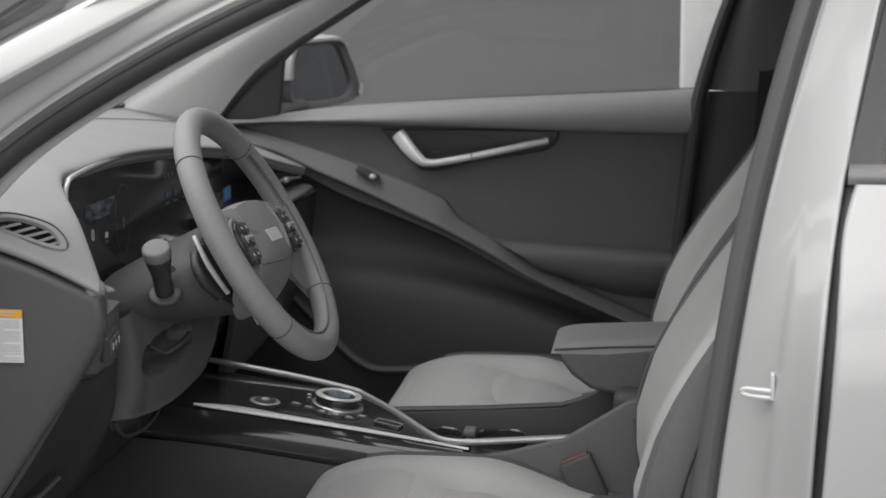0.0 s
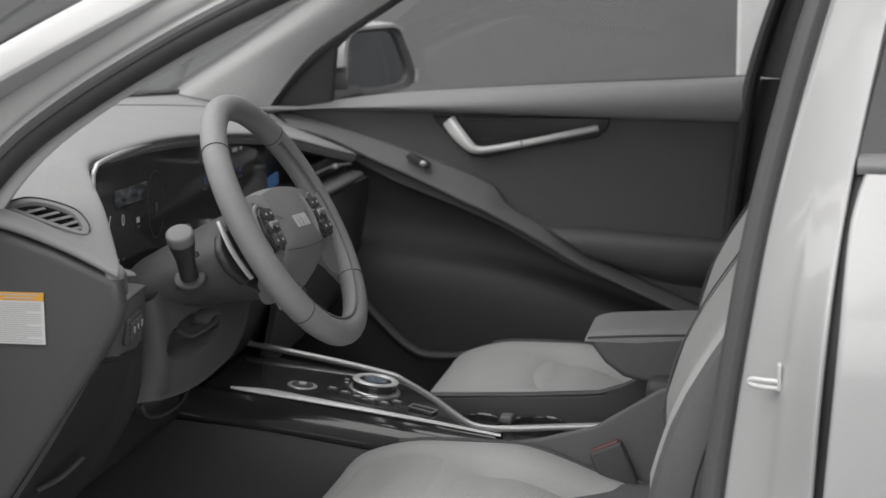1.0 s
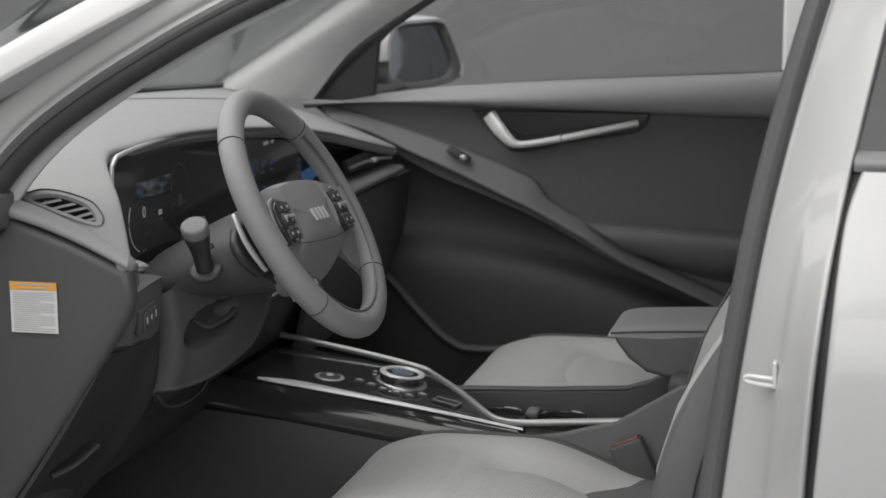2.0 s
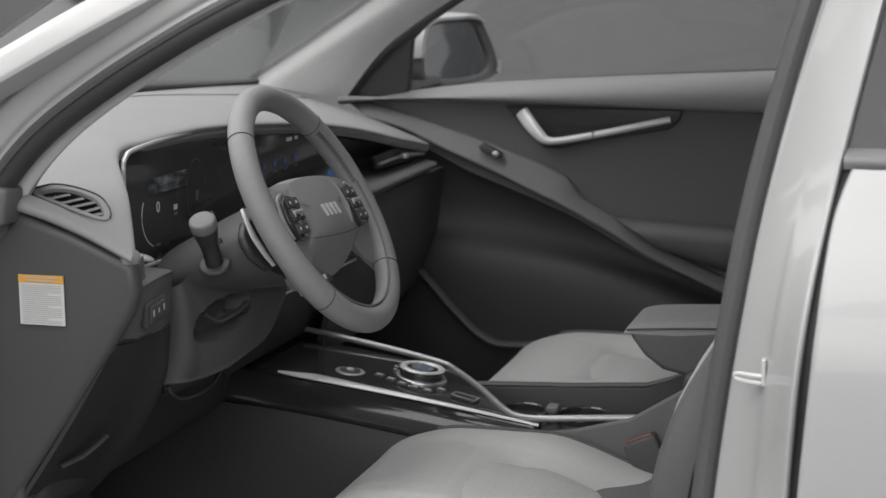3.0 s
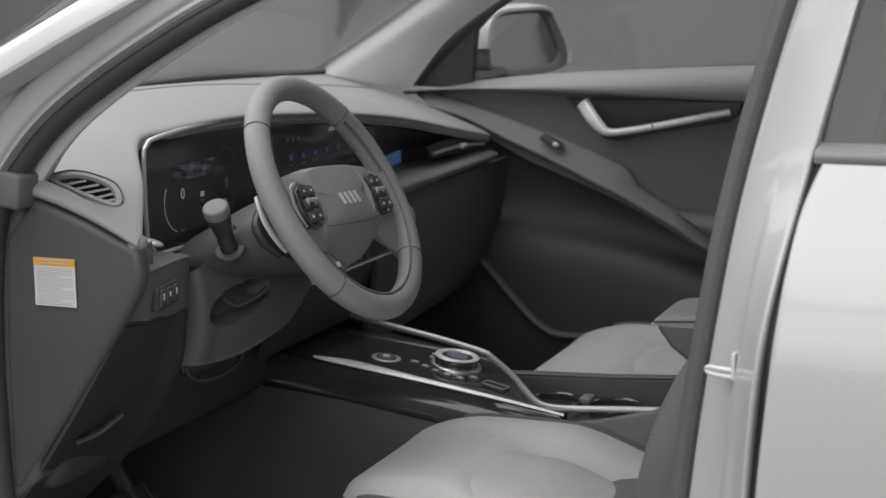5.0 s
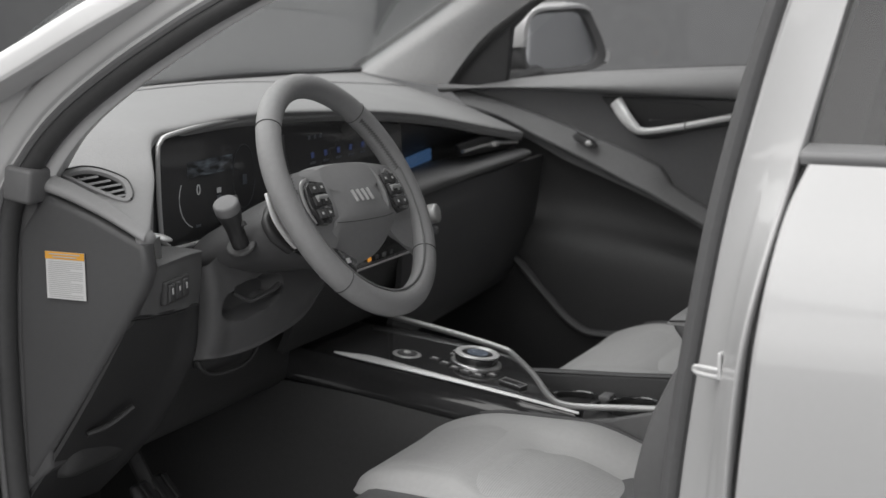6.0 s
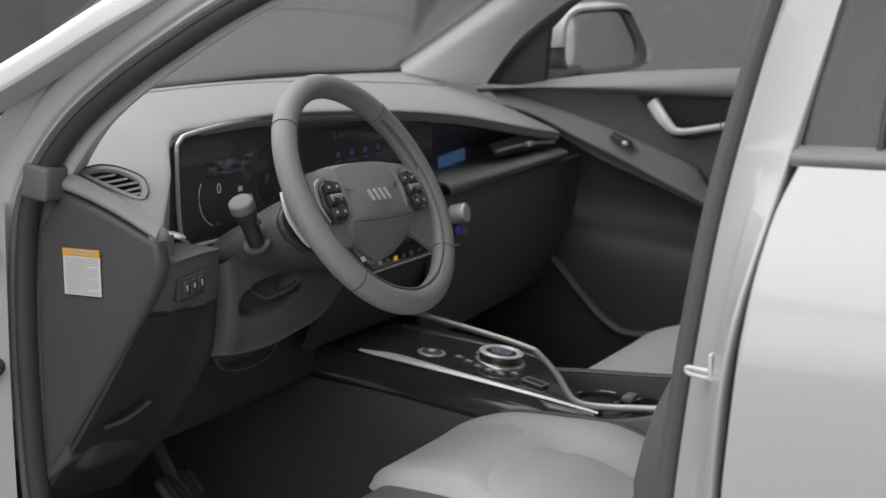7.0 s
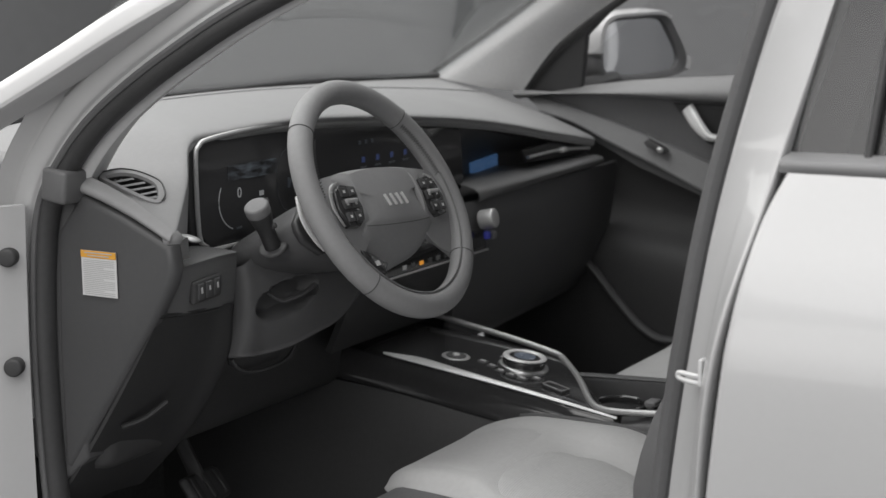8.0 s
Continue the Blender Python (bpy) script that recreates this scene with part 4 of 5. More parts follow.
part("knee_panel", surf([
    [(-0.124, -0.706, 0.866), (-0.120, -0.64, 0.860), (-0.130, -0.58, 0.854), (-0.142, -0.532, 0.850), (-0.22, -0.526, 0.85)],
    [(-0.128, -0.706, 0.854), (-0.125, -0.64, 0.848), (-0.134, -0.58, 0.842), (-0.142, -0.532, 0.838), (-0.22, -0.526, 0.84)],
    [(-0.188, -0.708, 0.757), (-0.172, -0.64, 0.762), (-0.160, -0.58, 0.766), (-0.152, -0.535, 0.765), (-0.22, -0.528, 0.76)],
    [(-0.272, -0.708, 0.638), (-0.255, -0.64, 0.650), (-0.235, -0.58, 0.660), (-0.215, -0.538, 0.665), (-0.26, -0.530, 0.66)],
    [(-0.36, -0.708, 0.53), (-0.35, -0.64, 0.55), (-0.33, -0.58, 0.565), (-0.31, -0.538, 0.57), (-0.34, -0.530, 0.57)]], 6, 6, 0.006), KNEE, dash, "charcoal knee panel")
part("knee_seam", tube([(-0.122, -0.704, 0.864), (-0.121, -0.64, 0.855), (-0.132, -0.58, 0.849), (-0.141, -0.534, 0.845)], 0.0015), JET, dash)
part("bonnet_lever", tube([(-0.218, -0.680, 0.700), (-0.200, -0.655, 0.708), (-0.180, -0.630, 0.728)], 0.006, 0.004), KNEE, dash, "black release lever")
TOPROW = [(-0.22, -0.525, 0.892), (-0.138, -0.528, 0.896), (-0.120, -0.505, 0.912), (-0.104, -0.46, 0.934), (-0.092, -0.41, 0.948), (-0.088, -0.36, 0.950), (-0.090, -0.29, 0.940), (-0.120, -0.22, 0.92)]
LOWROW = [(-0.22, -0.535, 0.772), (-0.137, -0.538, 0.773), (-0.118, -0.505, 0.771), (-0.100, -0.465, 0.776), (-0.088, -0.425, 0.786), (-0.080, -0.370, 0.800), (-0.080, -0.310, 0.832), (-0.110, -0.22, 0.84)]
bm = surf([TOPROW] + [[(lerp(a, d, t) + bulge, lerp(b, e, t), lerp(c, g, t)) for (a, b, c), (d, e, g) in zip(TOPROW, LOWROW)] for t, bulge in ((0.35, 0.011), (0.70, 0.013), (0.93, 0.006))] + [LOWROW, [(x - 0.05, y, z - 0.006) for x, y, z in LOWROW]], 16, 14)
for v in bm.verts:
    du, dv = v.co.y + 0.470, v.co.z - 0.848
    r2 = ((du * 0.95 + dv * 0.30) / 0.054) ** 2 + ((dv * 0.95 - du * 0.30) / 0.024) ** 2
    v.co.x -= 0.030 * (1 - ease(0.75 if dv > 0 else 0.30, 1.0, r2))
part("column_cover", bm, COVER, dash, "grey column cover with a lever recess")
part("tilt_lever", tube([(-0.112, -0.490, 0.857), (-0.098, -0.477, 0.845), (-0.090, -0.466, 0.847), (-0.080, -0.446, 0.854), (-0.076, -0.430, 0.862)], 0.0050, 0.0026), COVER, dash, "grey tilt lever")
part("kick_rim", tube([(-0.142, -0.536, 0.770), (-0.140, -0.528, 0.757), (-0.138, -0.506, 0.746), (-0.130, -0.469, 0.744), (-0.125, -0.431, 0.752), (-0.120, -0.418, 0.770)], 0.003), KNEE, dash)
part("kick_shade", surf([[(-0.150, -0.536, 0.775), (-0.140, -0.50, 0.768), (-0.130, -0.43, 0.775)], [(-0.150, -0.530, 0.758), (-0.146, -0.503, 0.748), (-0.135, -0.44, 0.752)]], 4, 5, 0.004), JET, dash)
part("under_dash", box((-0.42, -0.10, 0.76), (0.36, 1.18, 0.26), 0.03), BLACK, dash)

# ---- steering column and wheel ----
TILT = radians(29)
WHEEL = Matrix(((0, -math.sin(TILT), math.cos(TILT), 0.0), (1, 0, 0, -0.364), (0, math.cos(TILT), math.sin(TILT), 0.980), (0, 0, 0, 1)))
col = thing("steering_column", (0, 0, 0), "grey steering column shroud with a wiper stalk", "steering column", m=WHEEL.copy())


def oval(w, up, down, z, n=28, dx=0.0):
    return [(dx + w * math.cos(a), (up if math.sin(a) > 0 else down) * math.sin(a), z) for a in (k * math.tau / n for k in range(n))]


part("shroud", skin([oval(0.125, 0.034, 0.070, -0.046), oval(0.140, 0.040, 0.080, -0.051), oval(0.148, 0.045, 0.078, -0.070), oval(0.152, 0.047, 0.060, -0.11), oval(0.145, 0.047, 0.040, -0.19)], loop_v=True, cap=True), COVER, col, "grey column shroud")
part("switch_collar", drum((0, -0.010, -0.040), 0.040, 0.03, (0, 0, 1), 0.004), BLACK, col)
for side in (-1, 1):
    part("paddle", slab([(side * 0.100, 0.024), (side * 0.139, 0.022), (side * 0.162, 0.006), (side * 0.166, -0.006), (side * 0.163, -0.023), (side * 0.138, -0.046), (side * 0.100, -0.046)], "z", -0.050, -0.038, 0.004), JET, col, "black paddle behind the wheel")
    part("paddle_edge", tube([(side * 0.147, 0.036, -0.031), (side * 0.154, 0.015, -0.030), (side * 0.156, -0.004, -0.030), (side * 0.150, -0.029, -0.030), (side * 0.141, -0.044, -0.031)], lambda t: 0.002 + 0.005 * math.sin(math.pi * t), 0.003), BRIGHT, col, "silver paddle edge")
inv = WHEEL.inverted()


def stalk(a, b):
    a, b = inv @ Vector(a), inv @ Vector(b)
    d = (b - a).normalized()
    part("stalk_ring", drum(a, 0.0205, 0.007, d, 0.003), BLACK, col, "dark stalk socket")
    arm = part("stalk", tube([a, lerp(a, b, 0.35), lerp(a, b, 0.7), lerp(a, b, 0.95)], lambda t: 0.0115 + 0.0050 * ease(0.35, 0.95, t), None, 16), JET, col, "black stalk with a grey cap")
    part("stalk_cap", drum(lerp(a, b, 1.02), 0.0170, 0.016, d, 0.0035), TRIM, arm)
    for k, off in enumerate(((0.010, -0.016, 0.006), (0.006, 0.012, 0.014))):
        part("stalk_key", box(lerp(a, b, 0.80 + 0.1 * k) + Vector(off), (0.007, 0.007, 0.007), 0.0015), BLACK, arm)
    part("stalk_mark", box(lerp(a, b, 0.86) + Vector((0.014, 0.006, 0.008)), (0.002, 0.006, 0.004), 0.0005), PAPER, arm)


stalk((-0.080, -0.518, 0.926), (-0.078, -0.553, 0.982))
stalk((-0.105, -0.236, 0.916), (-0.080, -0.180, 0.975))

wheel = thing("steering_wheel", (0, 0, 0), "grey leather steering wheel with black button pods", "steering wheel", m=WHEEL.copy())
R, r = 0.1645, 0.0175
part("rim", tube([(R * math.cos(a), R * math.sin(a), 0) for a in (k * math.tau / 72 for k in range(72))], r, r * 0.95, 18, closed=True, smooth=1), LEATHER, wheel, "grey leather rim")
for deg in (43, 137, 222, 318):
    a = radians(deg)
    d = Vector((math.cos(a), math.sin(a), 0))
    t = Vector((-math.sin(a), math.cos(a), 0))
    part("rim_seam", tube([d * (R + (r + 0.0002) * math.cos(b)) + Vector((0, 0, (r * 0.95 + 0.0002) * math.sin(b))) for b in (k * math.tau / 20 for k in range(20))], 0.0007, None, 6, closed=True, smooth=1, up=t), BLACK, wheel)
for a0, a1 in ((6, 41), (139, 174)):
    lace = [((R - r * 0.93) * math.cos(a), (R - r * 0.93) * math.sin(a), 0.0075 + (0.0042 if k % 2 else -0.0042)) for k, a in enumerate(np.linspace(radians(a0), radians(a1), 44))]
    part("lacing", tube(lace, 0.0011, None, 5, smooth=1), SEAT_SIDE, wheel, "dark lacing on the inner rim")
part("rim_accent", tube([((R - 0.0150) * math.cos(a), (R - 0.0150) * math.sin(a), 0.0115) for a in np.linspace(radians(196), radians(366), 40)], 0.0015, None, 8, smooth=1), TRIM, wheel, "grey piping line on the inner rim")
PADO = [(-0.107, 0.038), (-0.065, 0.045), (0.0, 0.047), (0.065, 0.045), (0.107, 0.038), (0.104, 0.026), (0.076, 0.018), (0.068, -0.004), (0.078, -0.032), (0.088, -0.050), (0.076, -0.070), (0.045, -0.084), (0.0, -0.088), (-0.045, -0.084), (-0.076, -0.070), (-0.088, -0.050), (-0.078, -0.032), (-0.068, -0.004), (-0.076, 0.018), (-0.104, 0.026)]


def domed(outline, z0, z1, inset, crown, n=4):
    ring = [Vector((v.x, v.y, 0)) for v in spline([(*p, 0) for p in outline], n, True)]
    mid = sum(ring, Vector()) / len(ring)
    rows = [[p + Vector((0, 0, z0)) for p in ring], [p + Vector((0, 0, lerp(z0, z1, 0.8))) for p in ring]]
    for s, h in ((1 - inset, 1.0), (0.86, 1.0), (0.75, 1.0), (0.6, 1.0), (0.45, 1.0), (0.25, 1.0), (0.02, 1.0)):
        row = []
        for p in ring:
            a = math.atan2(p.y - mid.y, p.x - mid.x)
            oval_p = Vector((0.085 * math.cos(a), 0.058 * math.sin(a), 0))
            row.append(mid + lerp(oval_p, p - mid, s ** 4) * s + Vector((0, 0, z1 + crown * (1 - s * s))))
        rows.append(row)
    return skin(rows, loop_v=True, cap=True)


pad = domed(PADO, -0.034, 0.005, 0.05, 0.011)
for v in pad.verts:
    v.co.z += 0.8 * min(0.0, v.co.y + 0.044)
hub = part("hub_pad", pad, LEATHER, wheel, "grey hub cover")
# dark line laid on the hub's fold to mark its break in shading
part("hub_fold_shade", tube([(-0.078, -0.040, 0.0072), (-0.04, -0.044, 0.0130), (0, -0.045, 0.0148), (0.04, -0.044, 0.0130), (0.078, -0.040, 0.0072)], 0.0006, None, 6), DARK, hub)
for x0, lean in ((-0.021, 0.005), (-0.007, 0.005), (0.007, 0.005), (0.021, 0.005)):
    part("emblem_bar", slab([(x0 - lean / 2 - 0.0012, -0.001), (x0 - lean / 2 + 0.0012, -0.001), (x0 + lean / 2 + 0.0012, -0.018), (x0 + lean / 2 - 0.0012, -0.018)], "z", 0.0150, 0.0190, 0.0005), BRIGHT, hub, "silver emblem stroke")
hub.matrix_local = Matrix.Rotation(radians(-3.5), 4, "Z")
part("shroud_tip", ball((0.0, 0.040, -0.010), (0.018, 0.007, 0.012)), TRIM, hub)
for side in (-1, 1):
    spoke = part("spoke", surf([
        [(side * 0.072, 0.040, 0.004), (side * 0.105, 0.040, -0.002), (side * 0.155, 0.034, -0.004)],
        [(side * 0.072, 0.015, 0.012), (side * 0.105, 0.012, 0.006), (side * 0.158, 0.008, 0.002)],
        [(side * 0.072, -0.018, 0.012), (side * 0.105, -0.020, 0.006), (side * 0.156, -0.022, 0.002)],
        [(side * 0.068, -0.046, 0.004), (side * 0.105, -0.048, -0.002), (side * 0.150, -0.052, -0.004)]], 4, 4, 0.016 * side), LEATHER, wheel, "grey wheel spoke")
    spoke.matrix_local = Matrix.Rotation(radians(-3.5), 4, "Z")
    pod = part("button_pod", slab([(side * 0.108, 0.022), (side * 0.079, 0.018), (side * 0.072, -0.003), (side * 0.082, -0.030), (side * 0.098, -0.040), (side * 0.120, -0.038), (side * 0.130, -0.012), (side * 0.124, 0.012)], "z", 0.000, 0.0115, 0.002), GLOSS, spoke, "black button pod")
    part("pod_edge", tube([(side * 0.108, 0.026, 0.008), (side * 0.126, 0.016, 0.007), (side * 0.133, -0.010, 0.006), (side * 0.125, -0.036, 0.005)], lambda t: 0.001 + 0.003 * math.sin(math.pi * t), 0.0015, 8), SILVER, spoke, "silver pod edge")
    for row in range(3):
        for c in range(2):
            part("button", box((side * (0.092 + 0.019 * c + 0.003 * (row - 1)), 0.010 - 0.018 * row, 0.0125), (0.0160, 0.0135, 0.003), 0.0012), BLACK if (row + c) % 3 else DARK, pod)
            part("button_mark", box((side * (0.092 + 0.019 * c + 0.003 * (row - 1)), 0.010 - 0.018 * row, 0.0143), (0.0045, 0.0035, 0.0005), 0), PAPER, pod)
    part("thumb_roller", tube([(side * 0.090, -0.004, 0.0150), (side * 0.114, -0.004, 0.0150)], 0.0032, None, 10, smooth=1), SILVER, pod)
    part("spoke_web", surf([
        [(side * 0.066, -0.046, 0.000), (side * 0.105, -0.046, -0.002), (side * 0.155, -0.050, -0.003)],
        [(side * 0.074, -0.062, -0.006), (side * 0.110, -0.066, -0.006), (side * 0.148, -0.076, -0.005)],
        [(side * 0.100, -0.082, -0.012), (side * 0.118, -0.092, -0.011), (side * 0.130, -0.104, -0.010)]], 4, 4, 0.010 * side), LEATHER, spoke)
low = part("drive_pod", slab([(-0.100, -0.062), (-0.082, -0.070), (-0.055, -0.089), (-0.070, -0.104), (-0.100, -0.095)], "z", -0.022, -0.004, 0.003), GLOSS, wheel, "black drive mode key")
part("key_mark", box((-0.080, -0.086, -0.0036), (0.010, 0.007, 0.0006), 0), PAPER, low)

# ---- centre console ----
con = thing("centre_console", (0.1, 0, 0.32), "glossy black centre console with a chrome outline and rotary dial", "console")
TOPZ = [(-0.25, 0.696), (-0.07, 0.674), (0.10, 0.652), (0.25, 0.629)]


def top(x):
    return along(TOPZ, x)


part("deck", surf([[(x, lo, top(x) - 0.012), (x, lo + 0.004, top(x)), (x, (lo + hi) / 2, top(x) + 0.002), (x, hi - 0.004, top(x)), (x, hi, top(x) - 0.012)]
                   for x, lo, hi in ((-0.25, -0.11, 0.11), (-0.15, -0.112, 0.11), (-0.05, -0.112, 0.105), (0.04, -0.112, 0.095), (0.10, -0.112, 0.050), (0.16, -0.112, -0.02), (0.21, -0.112, -0.08), (0.245, -0.112, -0.106))], 4, 4, 0.006), GLOSS, con, "piano black deck")
part("chrome_edge", tube([(-0.25, 0.112, 0.712), (-0.163, 0.112, 0.698), (-0.05, 0.110, 0.679), (0.03, 0.104, 0.664), (0.057, 0.088, 0.658), (0.12, 0.012, 0.650), (0.182, -0.078, 0.643), (0.212, -0.104, 0.641), (0.25, -0.113, 0.643), (0.31, -0.114, 0.648), (0.39, -0.114, 0.654)], 0.0055, 0.005, 10), SATIN, con, "chrome edge strip")
part("near_strip", surf([[(x, -0.117, top(x) + 0.002), (x, -0.117 + w * 0.5, top(x) + 0.005), (x, -0.117 + w, top(x) + 0.003)] for x, w in ((-0.165, 0.003), (-0.140, 0.018), (-0.105, 0.027), (-0.04, 0.022), (0.05, 0.015), (0.15, 0.009), (0.243, 0.004))], 5, 3, 0.002), BRIGHT, con, "pale satin near edge strip")
part("lower_strip", tube([(-0.10, -0.1235, 0.668), (0.05, -0.1235, 0.648), (0.15, -0.1225, 0.634), (0.243, -0.118, 0.622)], 0.0018), BRIGHT, con, "thin bright lower strip")
part("near_side", surf([[(x, -0.116, top(x) - 0.006), (x, -0.124, top(x) - 0.020), (x, -0.128, top(x) - 0.045), (x, -0.122, top(x) - 0.055)] for x in (-0.25, -0.15, 0.0, 0.15, 0.26)], 4, 4, 0.006), GLOSS, con, "glossy black side")
part("lower_side", surf([[(x, -0.130, top(x) - 0.052), (x, -0.140, top(x) - 0.12), (x, -0.145, 0.34)] for x in (-0.60, -0.35, -0.15, 0.0, 0.15, 0.30)], 4, 4, 0.008), BLACK, con, "charcoal console flank")
part("far_flank", surf([[(x, 0.125, 0.60), (x, 0.135, 0.5), (x, 0.14, 0.34)] for x in (-0.35, 0.0, 0.30, 0.75)], 4, 4, 0.008), DARK, con)
part("tray", slab([(0.03, 0.110), (0.44, 0.110), (0.44, -0.112), (0.20, -0.112), (0.12, 0.0)], "z", 0.585, 0.592, 0), BLACK, con, "black cup tray")
part("far_wall", slab([(-0.06, 0.618), (0.11, 0.629), (0.365, 0.643), (0.43, 0.674), (0.45, 0.674), (0.45, 0.56), (-0.06, 0.56)], "y", 0.108, 0.126, 0.004), DARK, con, "dark far side wall")
part("far_rail", tube([(-0.06, 0.117, 0.620), (0.11, 0.117, 0.631), (0.365, 0.117, 0.645), (0.43, 0.117, 0.676)], 0.009, 0.004, 8, smooth=2), DARK, con)
part("cup_ring", tube([(0.175 + 0.042 * math.cos(a), 0.045 + 0.042 * math.sin(a), 0.606) for a in (k * math.tau / 32 for k in range(32))], 0.004, 0.006, 8, closed=True, smooth=1), GLOSS, con, "black cup holder ring")
part("cup_ring", tube([(0.275 + 0.042 * math.cos(a), 0.045 + 0.042 * math.sin(a), 0.606) for a in (k * math.tau / 32 for k in range(32))], 0.004, 0.006, 8, closed=True, smooth=1), GLOSS, con, "black cup holder ring")
part("cup_clip", box((0.226, 0.060, 0.612), (0.02, 0.03, 0.012), 0.004), TRIM, con)
part("rear_side", slab([(0.24, 0.624), (0.30, 0.634), (0.38, 0.655), (0.47, 0.712), (0.56, 0.74), (0.62, 0.74), (0.62, 0.34), (0.22, 0.34)], "y", -0.128, -0.114, 0.005), SEAT_SIDE, con, "grey rear console side")
part("rear_body", box((0.58, 0.0, 0.53), (0.26, 0.21, 0.38), 0.015), DARK, con)
dial = part("dial_base", drum((0.029, -0.004, 0.664), 0.041, 0.008, (0.15, 0, 1), 0.003), CHROME, con, "chrome dial base ring")
part("dial_body", drum((0.030, -0.004, 0.672), 0.0345, 0.014, (0.15, 0, 1), 0.003), GLOSS, dial, "black rotary dial")
part("dial_ring", tube([(0.0315 + 0.030 * math.cos(a), -0.004 + 0.030 * math.sin(a), 0.6805 - 0.15 * 0.030 * math.cos(a)) for a in (k * math.tau / 40 for k in range(40))], 0.0055, 0.0025, 8, closed=True, smooth=1), BRIGHT, dial, "pale metal dial ring")
part("dial_face", drum((0.0315, -0.004, 0.6795), 0.025, 0.003, (0.15, 0, 1), 0.001), SCREEN, dial)
part("dial_lamp", drum((0.032, -0.004, 0.6815), 0.017, 0.001, (0.15, 0, 1), 0), GLOW_DIAL, dial)
start = part("start_ring", drum((-0.076, -0.038, 0.6755), 0.0235, 0.004, (0.13, 0, 1), 0.0015), SILVER, con, "silver ringed start button")
part("start_button", drum((-0.0755, -0.038, 0.6775), 0.0165, 0.004, (0.13, 0, 1), 0.0015), DARK, start)
part("start_mark", drum((-0.0755, -0.038, 0.680), 0.006, 0.002, (0.13, 0, 1), 0.0005), PAPER, start)
for i, (x, y) in enumerate([(-0.018, 0.012), (-0.022, 0.030), (-0.012, 0.046), (0.002, 0.058), (-0.030, -0.030), (-0.008, -0.040), (0.014, -0.052), (0.036, -0.058), (0.058, -0.062), (0.074, -0.044)]):
    part("console_key", box((x, y, top(x) + 0.0025), (0.016 if i > 3 else 0.008, 0.013 if i > 3 else 0.006, 0.003), 0.0012, pose(0, 0, 0, 0, 8.5, 0)), DARK, con, "small console key")
    part("key_mark", box((x, y, top(x) + 0.0045), (0.009 if i > 3 else 0.006, 0.004, 0.0008), 0, pose(0, 0, 0, 0, 8.5, 0)), PAPER, con)
part("parking_key", box((0.118, -0.066, top(0.118) + 0.004), (0.040, 0.022, 0.005), 0.002, pose(0, 0, 0, 0, 8.5, -12)), GLOSS, con, "outlined parking brake key")
for dx, dy, sx, sy in ((-0.019, 0, 0.001, 0.020), (0.019, 0, 0.001, 0.020), (0, 0.010, 0.038, 0.001), (0, -0.010, 0.038, 0.001)):
    part("key_outline", box((0.118 + dx, -0.066 + dy + dx * -0.21, top(0.118 + dx) + 0.0072), (sx, sy, 0.0006), 0, pose(0, 0, 0, 0, 8.5, -12)), SILVER, con)

# ---- armrest ----
arm = thing("armrest", (0.48, 0, 0.7), "grey padded centre armrest lid above the console", "armrest")


def pillow(x0, x1, y0, y1, zlo, ztop, power=6.0, n=22, lift=None):
    """A padded block: flat below, rounded at all its upper edges."""
    rows = []
    for i in range(n + 1):
        u = -math.cos(math.pi * i / n)
        row = []
        for j in range(n + 1):
            v = -math.cos(math.pi * j / n)
            e = max(0.0, (1 - abs(u) ** power) * (1 - abs(v) ** power)) ** (1 / 2.2)
            x, y = lerp(x0, x1, (u + 1) / 2), lerp(y0, y1, (v + 1) / 2)
            h = ztop(x, y) if callable(ztop) else ztop
            lo = zlo(x, y) if callable(zlo) else zlo
            row.append((x, y, lerp(lo, h, e)))
        rows.append(row)
    return rows


part("lid", skin(pillow(0.358, 0.70, -0.064, 0.10, 0.766, lambda x, y: 0.782 + 0.05 * (x - 0.36), 9.0, 30)), BELT_GREY, arm, "grey padded lid")
part("lid_base", slab([(0.364, 0.772), (0.370, 0.758), (0.388, 0.734), (0.415, 0.714), (0.455, 0.705), (0.52, 0.700), (0.66, 0.698), (0.66, 0.784), (0.50, 0.779)], "y", -0.064, 0.100, 0.016, 5), SEAT_SIDE, arm, "grey armrest body")
part("lid_seam", tube([(0.363, -0.0645, 0.772), (0.45, -0.0655, 0.778), (0.60, -0.0655, 0.784)], 0.0016), DARK, arm)

# ---- seats ----


